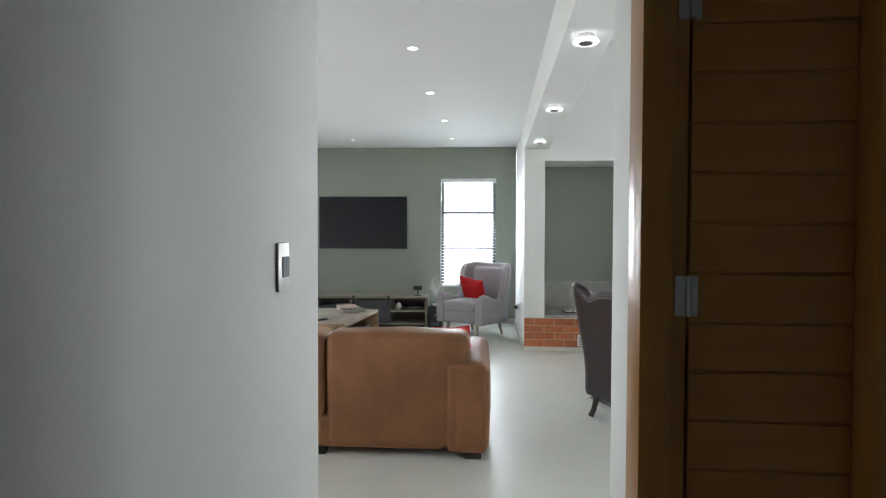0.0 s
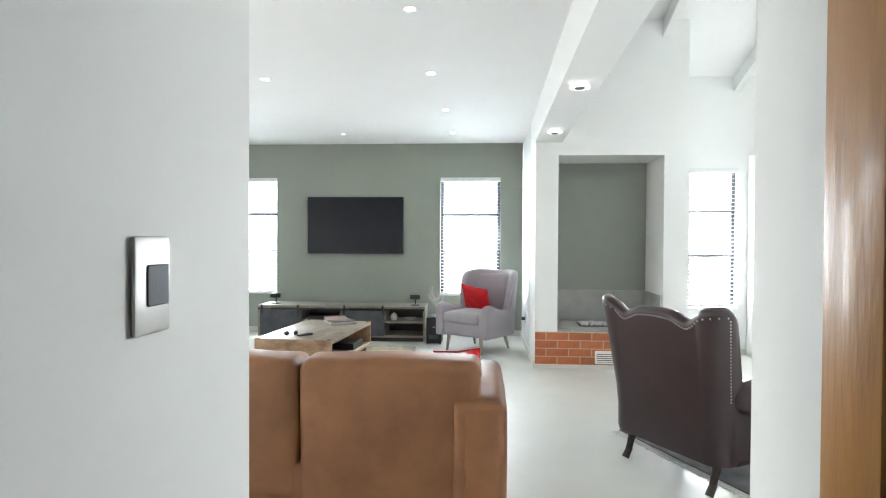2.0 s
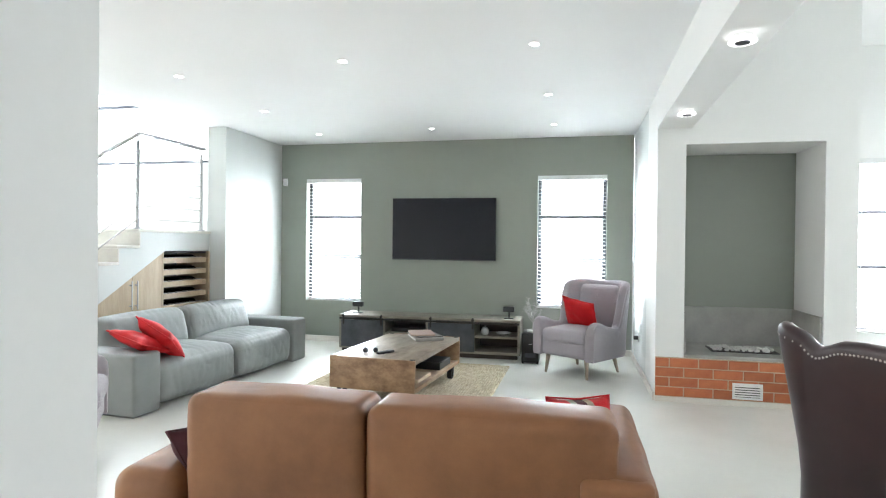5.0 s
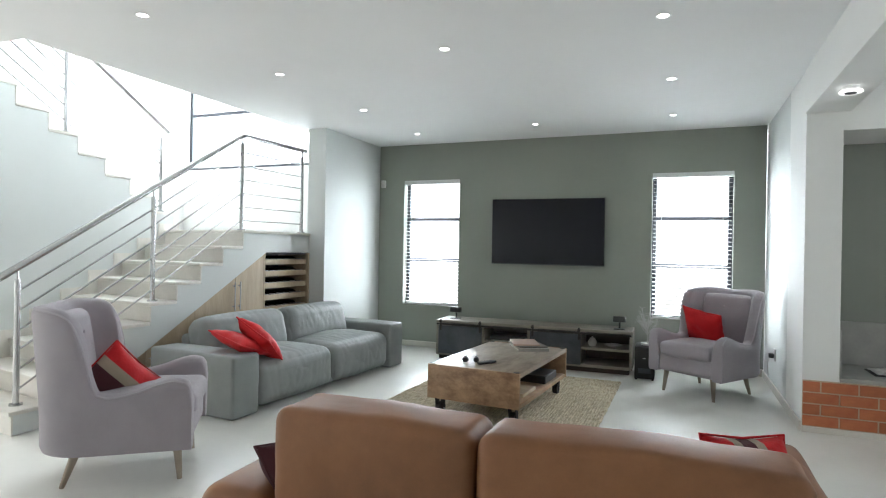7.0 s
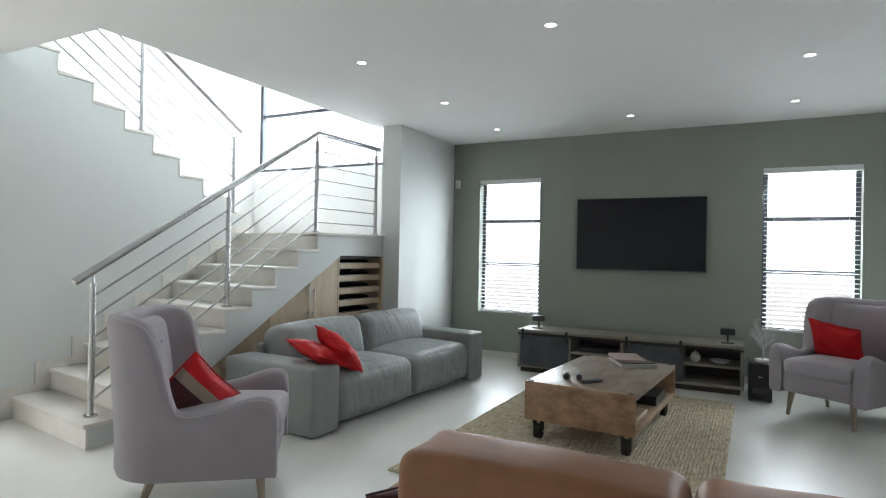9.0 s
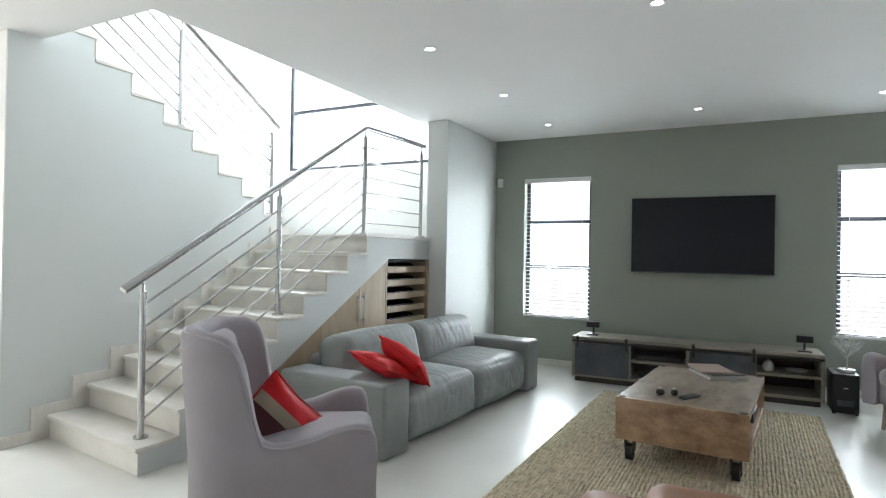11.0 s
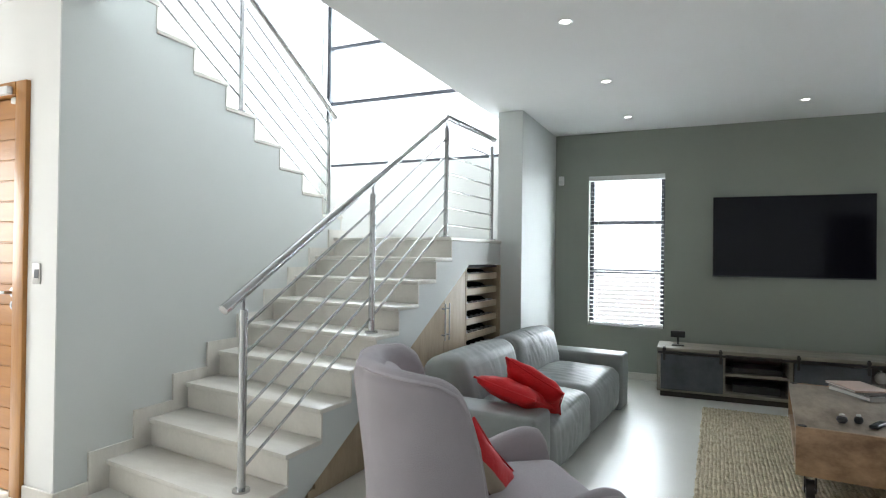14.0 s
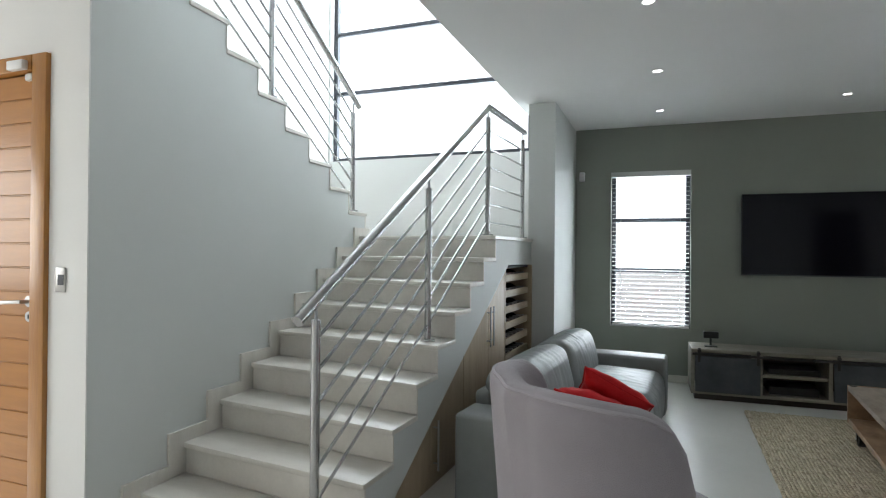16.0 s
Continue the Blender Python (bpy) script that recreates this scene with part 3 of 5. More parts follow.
for i, (hole, y) in enumerate(((WIN_L, 10.28), (WIN_R, 10.28), (WIN_C, 9.20))):
    window("window_%d" % (i + 1), hole, y, 0.105, "tall charcoal aluminium window with two crossbars", (1.675, 1.14))
    blind(hole, y + 0.055)
window("window_4", (-6.72, -4.48, 2.30, 5.2), 9.40, 0.07, "large charcoal framed stair window with two crossbars", (3.06, 3.72, 4.4))

# added glazed sliding door and covered patio, out of view, as the lamp's opening
slider = empty("door_3", pose(0, 0, 0), "added white framed glazed sliding door, out of view", "door", "", "structure")
part("door_frame", holed("y", 4.5, 6.2, 0.0, 2.34, 9.25, 9.34, [(4.54, 6.16, 0.07, 2.29)]), WALU, slider, "", None)
for x in (5.35,):
    part("stile", box(x - 0.028, 9.265, 0.07, x + 0.028, 9.325, 2.29, 0.004, 1), WALU, slider)
for a, c in ((4.54, 5.322), (5.378, 6.16)):
    p = part("pane", box(a, 9.292, 0.07, c, 9.298, 2.29), DGLASS, slider, "", None)
    p.visible_shadow = False
structure("unseen_patio_roof", box(4.45, 9.424, 2.5, 8.5, 12.4, 2.62), CEIL, "added white patio ceiling, out of view", "ceiling")
structure("unseen_patio_wall", box(4.6, 12.2, -0.12, 8.5, 12.4, 2.49), GARDEN, "added plain plastered patio wall, out of view", "wall")


# ---- doors ----
def boarded_leaf(w, h, t, boards, label_parent, name="leaf"):
    """A door leaf of horizontal boards with grooves between; hinge edge at x = 0, face towards -y."""
    bh = h / boards
    core = part(name, box(0.0, 0.006, 0.0, w, t - 0.006, h), PINE, label_parent, "", None)
    me = mesh_of("board", box(0.0, 0.0, 0.0025, w, t, bh - 0.0025, 0.003, 1), PINE, 38)
    for i in range(boards):
        part("board", me, PINE, core, m=pose(0, 0, bh * i))
    return core


d1 = empty("door_1", pose(0.501, 3.035, 0.018), "narrow hardwood door leaf of horizontal boards", "door", "", "structure")
boarded_leaf(0.392, 2.10, 0.042, 17, d1)
for z in (0.22, 1.128, 1.86):
    hg = part("hinge", rod((-0.004, -0.012, z), (-0.004, -0.012, z + 0.10), 0.007, n=10), CHROME, d1)
    part("hinge_leaf", box(0.003, -0.004, z, 0.020, -0.0005, z + 0.10), CHROME, hg, "", None)
    part("hinge_leaf", box(-0.036, -0.0065, z, -0.010, -0.0035, z + 0.10), CHROME, hg, "", None)
f1 = empty("door_frame", pose(0, 0, 0), "varnished hardwood door frame", "door frame", "", "structure")
part("jamb", box(0.375, 3.012, 0, 0.455, 3.137, 2.19, 0.004, 2), PINEV, f1)
part("jamb_stop", box(0.4555, 3.032, 0, 0.4935, 3.137, 2.19, 0.003, 1), PINEV, f1)
part("head", box(-0.526, 3.05, 2.194, 1.0, 3.137, 2.28, 0.004, 1), PINEV, f1)
part("jamb", box(0.895, 2.955, 0, 1.0, 3.137, 2.19, 0.004, 2), PINEV, f1)

d2 = empty("door_2", pose(-0.04, 0.07, 0), "closed orange hardwood door of horizontal boards", "door", "", "structure")
part("jamb", box(-5.925, 5.598, 0, -5.832, 5.70, 2.197, 0.005, 2), PINEV, d2)
part("jamb", box(-6.718, 5.598, 0, -6.63, 5.70, 2.197, 0.005, 2), PINEV, d2)
part("head", box(-6.626, 5.598, 2.125, -5.929, 5.70, 2.197, 0.005, 2), PINEV, d2)
leaf2 = boarded_leaf(0.695, 2.11, 0.042, 19, d2)
leaf2.matrix_basis = pose(-6.625, 5.632, 0.008)
hd = part("door_handle", rod((-5.965, 5.628, 1.075), (-5.965, 5.622, 1.075), 0.026, n=20), CHROME, d2)
part("lever", tube([(-5.965, 5.622, 1.075), (-5.965, 5.585, 1.075), (-5.985, 5.578, 1.075), (-6.085, 5.578, 1.068)], 0.009, 10), CHROME, hd)
kh = part("keyhole_plate", rod((-5.965, 5.629, 1.005), (-5.965, 5.624, 1.005), 0.024, n=20), CHROME, d2)
part("keyhole", box(-5.968, 5.6215, 0.995, -5.962, 5.6235, 1.015), BLACK, kh, "", None)
closer = empty("door_sensor", pose(-0.04, 0.07, 0), "white alarm sensor box on the door frame", "sensor")
part("body", box(-6.05, 5.566, 2.125, -5.945, 5.597, 2.168, 0.006, 2), WALU, closer)
part("magnet", box(-5.99, 5.61, 2.085, -5.945, 5.631, 2.118, 0.004, 1), WALU, closer)


# ---- switches, sockets, small wall things ----
def wall_switch(m, w, h, rockers, label):
    s = empty("light_switch", m, label, "switch")
    part("plate", box(-w / 2, -0.008, -h / 2, w / 2, 0.0, h / 2, 0.004, 2), PLATE, s)
    for i in range(rockers):
        z0 = -h * 0.22 + i * (h * 0.44 / rockers)
        part("rocker", box(-w * 0.20, -0.0105, z0 + 0.001, w * 0.40, -0.0082, z0 + h * 0.44 / rockers - 0.001, 0.0015, 1), ZINC, s)
    return s


wall_switch(pose(-0.531, 3.01, 1.262, 0, 0, 90), 0.080, 0.126, 1, "brushed steel light switch on white plaster")
wall_switch(pose(-5.785, 5.689, 1.18, 0, 0, 0), 0.062, 0.11, 1, "brushed steel light switch beside the wooden door")
so = empty("wall_socket", pose(0.43, 9.52, 0.355, 0, 0, -90), "white wall socket with a black plug and cable", "socket")
part("plate", box(-0.04, -0.010, -0.055, 0.04, 0.0, 0.055, 0.004, 2), CHROME, so)
part("plug", box(-0.022, -0.055, -0.03, 0.022, -0.0105, 0.012, 0.006, 2), BLACK, so)
part("cable", tube([(0, -0.05, -0.03), (-0.01, -0.06, -0.09), (-0.05, -0.05, -0.17), (-0.12, -0.04, -0.22)], 0.003, 6), PAPER, so)
se = empty("alarm_detector", pose(-4.10, 10.279, 2.14, 0, 0, 0), "white alarm detector box high in the corner", "detector")
part("body", box(-0.028, -0.045, -0.05, 0.028, 0.0, 0.05, 0.010, 3), WALU, se)
part("lens", box(-0.018, -0.048, -0.035, 0.018, -0.0455, 0.0, 0.001, 1), BLIND, se)


# ---- lights ----
ring_me = mesh_of("trim_ring", lathe([(0.030, 0.0), (0.045, -0.006), (0.040, -0.008), (0.028, -0.002)], 24), WALU, 40)
disc_me = mesh_of("lamp", lathe([(0.0, -0.003), (0.029, -0.003), (0.029, -0.001), (0.0, -0.001)], 20), LED, 40)
for x, y in ((-0.53, 5.61), (-0.53, 6.90), (-0.495, 8.21), (-0.49, 9.49), (-1.92, 5.75), (-1.92, 7.0), (-1.87, 9.50), (-3.40, 5.87), (-3.37, 7.11), (-3.33, 8.36), (-3.315, 9.60)):
    d = empty("downlight", pose(x, y, H - 0.001), "small round recessed ceiling downlight, lit", "downlight", "ceiling downlights")
    part("trim_ring", ring_me, WALU, d)
    part("lamp", disc_me, LED, d)
body_me = mesh_of("housing", lathe([(0.0, 0.0), (0.045, 0.0), (0.045, -0.0238), (0.0, -0.0238)], 24), WALU, 40)
glow_me = mesh_of("ring_lamp", lathe([(0.034, -0.024), (0.060, -0.024), (0.063, -0.031), (0.058, -0.037), (0.036, -0.037), (0.034, -0.031)], 28), RING, 40)
eye_me = mesh_of("centre_disc", lathe([(0.0, -0.024), (0.0335, -0.024), (0.0335, -0.041), (0.0, -0.043)], 24), ZINC, 40)
for x, y in ((0.477, 4.465), (0.502, 6.02), (0.535, 7.575)):
    d = empty("ring_light", pose(x, y, 2.324), "round surface light with a glowing ring under the beam", "ceiling light", "beam lights")
    part("housing", body_me, WALU, d)
    part("ring_lamp", glow_me, RING, d)
    part("centre_disc", eye_me, ZINC, d)


# ---- upholstery ----
def shell(w, d, r, thick, z0, top, lean=0.0, flare=0.0, n=72, wing=False, seam=None):
    """An upholstered U: arms, wings and back in one sweep. top(s): height along it, s from -1 (one arm's front) over 0 (the back) to 1. Front towards +y."""
    hw = w / 2
    path = []
    straight = d - r
    arc = math.pi / 2 * r
    back = 2 * (hw - r)
    total = 2 * straight + 2 * arc + back
    for i in range(n + 1):
        q = total * i / n
        if q < straight:
            p, nrm = Vector((-hw, d / 2 - q)), Vector((-1, 0))
        elif q < straight + arc:
            a = (q - straight) / r
            nrm = Vector((-math.cos(a), -math.sin(a)))
            p = Vector((-hw + r, -d / 2 + r)) + nrm * r
        elif q < straight + arc + back:
            p, nrm = Vector((-hw + r + q - straight - arc, -d / 2)), Vector((0, -1))
        elif q < straight + 2 * arc + back:
            a = (q - straight - arc - back) / r
            nrm = Vector((math.sin(a), -math.cos(a)))
            p = Vector((hw - r, -d / 2 + r)) + nrm * r
        else:
            p, nrm = Vector((hw, -d / 2 + r + (q - straight - 2 * arc - back))), Vector((1, 0))
        path.append((p, nrm, 2 * i / n - 1))
    b = bmesh.new()
    rings = []
    for p, nrm, s in path:
        zt = top(s)
        ring = []
        t2 = thick / 2
        prof = [(t2 * 0.8, z0), (t2, z0 + 0.03)] + [(t2, z0 + 0.03 + (zt - t2 - z0 - 0.03) * k / 6) for k in range(1, 7)]
        prof += [(t2 * math.cos(a), zt - t2 + t2 * math.sin(a)) for a in [math.pi * k / 8 for k in range(1, 8)]]
        prof += [(-t2, zt - t2 - (zt - t2 - z0) * k / 6) for k in range(0, 6)] + [(-t2 * 0.8, z0)]
        for o, z in prof:
            hh = max(0, z - z0 - 0.2)
            xy = p + nrm * (o + flare * hh * (abs(nrm.x)))
            y = xy.y - lean * hh * (max(-0.6, 1 - abs(s) / 0.33) if wing else 1)
            ring.append(b.verts.new((xy.x, y, z)))
        if seam is not None and abs(s) < 0.985:
            seam.append(ring[9].co.copy())
        rings.append(ring)
    k = len(rings[0])
    for s0, s1 in zip(rings, rings[1:]):
        for j in range(k):
            b.faces.new((s0[j], s0[(j + 1) % k], s1[(j + 1) % k], s1[j]))
    b.faces.new(rings[0])
    b.faces.new(rings[-1])
    return b


def steps(table):
    """A smooth curve through the table's heights that never overshoots them; even in s."""
    xs, ys = zip(*table)
    h = [b - a for a, b in zip(xs, xs[1:])]
    d = [(b - a) / w for a, b, w in zip(ys, ys[1:], h)]
    m = [0.0] + [0.0 if p * q <= 0 else 2 * p * q / (p + q) for p, q in zip(d, d[1:])] + [d[-1]]

    def f(s):
        a = min(abs(s), xs[-1])
        i = min(max(j for j in range(len(xs)) if xs[j] <= a + 1e-9), len(h) - 1)
        u = (a - xs[i]) / h[i]
        return (ys[i] * (1 + 2 * u) * (1 - u) ** 2 + h[i] * m[i] * u * (1 - u) ** 2
                + ys[i + 1] * u * u * (3 - 2 * u) + h[i] * m[i + 1] * u * u * (u - 1))
    return f


def armchair(m):
    c = empty("wing_armchair", m, "mauve-grey fabric wing armchair with buttoned back on splayed legs", "armchair", "grey wing armchairs")
    top = steps([(0, 0.945), (0.22, 0.955), (0.345, 0.945), (0.395, 0.915), (0.425, 0.85), (0.455, 0.72), (0.485, 0.59), (0.52, 0.515), (0.575, 0.50), (0.70, 0.52), (0.82, 0.56), (0.90, 0.575), (0.95, 0.565), (0.985, 0.525), (1.0, 0.46)])
    rim = []
    part("shell", moved(shell(0.635, 0.73, 0.21, 0.10, 0.19, top, lean=0.13, flare=0.085, n=260, wing=True, seam=rim), pose(0, -0.025, 0)), FABRIC, c)
    part("piping", moved(tube(rim[::3], 0.0055, 6), pose(0, -0.025, 0)), PIPING, c, "lighter corded piping")
    part("seat_base", soft(0.54, 0.66, 0.17, 0.04, n=5), FABRIC, c, m=pose(0, 0.0, 0.28))
    part("seat_cushion", soft(0.52, 0.62, 0.13, 0.05, (0, 0, 0.02), 6, 0.004, 8, 1), FABRIC, c, m=pose(0, 0.045, 0.405))
    bk = part("back_pad", soft(0.52, 0.13, 0.50, 0.064, (0, 0.03, 0.0), 9), FABRIC, c, m=pose(0, -0.352, 0.655, 7.5))
    for x, z in ((-0.14, 0.12), (0.0, 0.12), (0.14, 0.12), (-0.07, 0.0), (0.07, 0.0)):
        part("button", moved(lathe([(0.0, 0.010), (0.009, 0.006), (0.011, 0.0), (0.0, -0.002)], 12), pose(x, 0.090 - 0.9 * x * x, z, -90)), FABRIC, bk)
    for x, y, sx, sy in ((-0.23, 0.25, -0.02, 0.02), (0.23, 0.25, 0.02, 0.02), (-0.23, -0.23, -0.02, -0.07), (0.23, -0.23, 0.02, -0.07)):
        part("leg", rod((x + sx, y + sy, 0.0), (x, y, 0.21), 0.013, 0.026, 14), LEGWOOD, c)
    return c


a1 = armchair(pose(-3.32, 5.81, 0, 0, 0, 38 - 90))
a2 = copy_thing(a1, pose(-0.17, 9.25, 0, 0, 0, 235 - 90))


def pillow(name, m, w, h, t, materials, label, stripes=False, seed=1, bands=(0.32, 0.50, 9, 9)):
    """A scatter cushion, standing in its own x-z plane; stripes: bands cut across it."""
    th = empty(name, m, label, "cushion", "scatter cushions")
    n = 20
    b = bmesh.new()
    grid = {}
    for side in (1, -1):
        for i in range(n + 1):
            for j in range(n + 1):
                u, v = 2 * i / n - 1, 2 * j / n - 1
                edge = i in (0, n) or j in (0, n)
                k = (i, j, 0 if edge else side)
                if k in grid:
                    continue
                f = max(0.0, (1 - abs(u) ** 3) * (1 - abs(v) ** 3)) ** 0.55
                pin = 1 - 0.09 * (1 - abs(v) ** 2) * (abs(u) ** 4)
                pin2 = 1 - 0.09 * (1 - abs(u) ** 2) * (abs(v) ** 4)
                crease = 0.012 * noise.noise(Vector((u * 2.5, v * 2.5, seed * 5 + side)))
                grid[k] = b.verts.new((u * w / 2 * pin, side * (t / 2 * f) + crease, v * h / 2 * pin2))
    for side in (1, -1):
        for i in range(n):
            for j in range(n):
                q = [grid[(a, c, 0 if a in (0, n) or c in (0, n) else side)] for a, c in ((i, j), (i + 1, j), (i + 1, j + 1), (i, j + 1))]
                f = b.faces.new(q)
                if stripes:
                    u = (i + 0.5) / n
                    f.material_index = 0 if u < bands[0] else 1 if u < bands[1] else 2 if u < bands[2] else 1 if u < bands[3] else 0
    part("cover", b, materials, th, "", 60)
    part("piping", tube([(-w / 2, 0, -h / 2), (-w / 2 * 0.93, 0, 0), (-w / 2, 0, h / 2), (0, 0, h / 2 * 0.925), (w / 2, 0, h / 2), (w / 2 * 0.93, 0, 0), (w / 2, 0, -h / 2), (0, 0, -h / 2 * 0.925), (-w / 2, 0, -h / 2)], 0.0045, 6), materials[0], th)
    return th


pillow("scatter_cushion", pose(-3.39, 5.715, 0.475, -10, 136, 60), 0.38, 0.38, 0.19, [RED, TAUPE, MAROON], "red, taupe and maroon striped cushion on the armchair", True, 2, (0.26, 0.40, 9, 9))
F2 = pose(-0.17, 9.25, 0, 0, 0, 145)
pillow("scatter_cushion", F2 @ pose(0.06, -0.06, 0.60, -24, -7, -6), 0.42, 0.34, 0.13, [RED], "plain red satin cushion leaning in the armchair", False, 3)


# ---- grey leather sofa ----
GS = pose(-3.774, 7.95, 0, 0, 0, -94)


def grey_sofa():
    s = empty("grey_sofa", GS, "grey leather two-seat sofa with broad arms", "sofa")
    L, D, A = 2.46, 0.90, 0.27
    c = (L / 2 - A)
    part("base", soft(L - 0.5, D - 0.12, 0.24, 0.03, n=5), GREYL, s, m=pose(0, 0.0, 0.15))
    for sx in (-1, 1):
        part("arm", soft(A, D, 0.465, 0.024, (0.006, 0.008, 0.008), 8, 0.004, 5, 3 + sx), GREYL, s, m=pose(sx * (L / 2 - A / 2), 0, 0.2375))
        part("seat_cushion", soft(c - 0.004, 0.76, 0.35, 0.085, (0, 0.018, 0.045), 44, 0.006, 5, 6 + sx, 0.010, (15, 3.5, 5)), GREYL, s, m=pose(sx * c / 2, 0.065, 0.207))
        part("back_cushion", soft(c + 0.004, 0.30, 0.40, 0.105, (0, 0.022, 0.014), 44, 0.006, 5, 9 + sx, 0.010, (16, 4, 3.6)), GREYL, s, m=pose(sx * c / 2, -0.235, 0.482, 14))
    part("back_panel", soft(L - 0.56, 0.10, 0.50, 0.04, n=5), GREYL, s, m=pose(0, -0.385, 0.29, 5))
    for x in (-1.12, 1.12):
        for y in (-0.38, 0.38):
            part("foot", rod((x, y, 0), (x, y, 0.03), 0.02, n=10), BLACK, s)
    return s


grey_sofa()
pillow("scatter_cushion", GS @ pose(0.95, 0.235, 0.525, 70, 12, 84), 0.38, 0.34, 0.12, [RED], "plain red satin cushion slumped on the sofa arm", False, 4)
pillow("scatter_cushion", GS @ pose(0.79, 0.29, 0.53, 50, 26, 90), 0.38, 0.36, 0.14, [RED], "plain red satin cushion leaning against the sofa arm", False, 5)


# ---- tan leather corner sofa ----
def tan_sofa():
    s = empty("tan_sofa", pose(-0.88, 5.47, 0), "worn tan leather sofa seen from its back", "sofa")
    y0 = 4.945 - 5.47
    # backs
    for x0, x1, i in ((-0.825, -0.099, 1), (-0.098, 0.775, 2)):
        part("backrest", soft(x1 - x0 - 0.006, 0.27, 0.69, 0.05, (0.004, 0.012, 0.012), 14, 0.007, 4, i, 0.004, (5, 5, 9)), TAN, s, m=pose((x0 + x1) / 2, y0 + 0.155, 0.402))
    part("arm", soft(0.245, 0.99, 0.53, 0.06, (0.012, 0.012, 0.03), 10, 0.007, 5, 4), TAN, s, m=pose(0.772, y0 + 0.49, 0.31), label="low padded arm")
    part("arm_back", soft(0.235, 0.10, 0.53, 0.03, (0, 0.006, 0), 5), TAN, s, m=pose(0.764, y0 + 0.045, 0.31))
    for x0, x1, i in ((-0.87, -0.108, 5), (-0.102, 0.648, 6)):
        part("seat_cushion", soft(x1 - x0, 0.74, 0.20, 0.07, (0, 0.015, 0.03), 10, 0.008, 6, i), TAN, s, m=pose((x0 + x1) / 2, y0 + 0.27 + 0.36, 0.345))
    part("chaise_cushion", soft(0.29, 0.98, 0.20, 0.07, (0, 0.01, 0.025), 9, 0.008, 6, 8), TAN, s, m=pose(-1.005, y0 + 0.50, 0.325))
    part("base", soft(1.83, 0.92, 0.20, 0.03, n=5), TAN, s, m=pose(-0.28, y0 + 0.49, 0.145))
    for x in (-1.1, -0.15, 0.8):
        for y in (0.06, 0.9):
            part("foot", box(x - 0.05, y0 + y - 0.03, 0, x + 0.05, y0 + y + 0.04, 0.055, 0.006, 1), DARKWOOD, s)
    return s


tan_sofa()
pillow("scatter_cushion", pose(-0.225, 5.35, 0.575, -14, 0, 22), 0.26, 0.32, 0.20, [RED, TAUPE, MAROON], "red, taupe and maroon striped cushion on the tan sofa", True, 6, (0.30, 0.42, 0.54, 0.66))
pillow("scatter_cushion", pose(-1.735, 5.22, 0.405, -40, 6, 84), 0.34, 0.34, 0.14, [MAROON, TAUPE, RED], "maroon, taupe and red striped cushion on the tan sofa", True, 7)


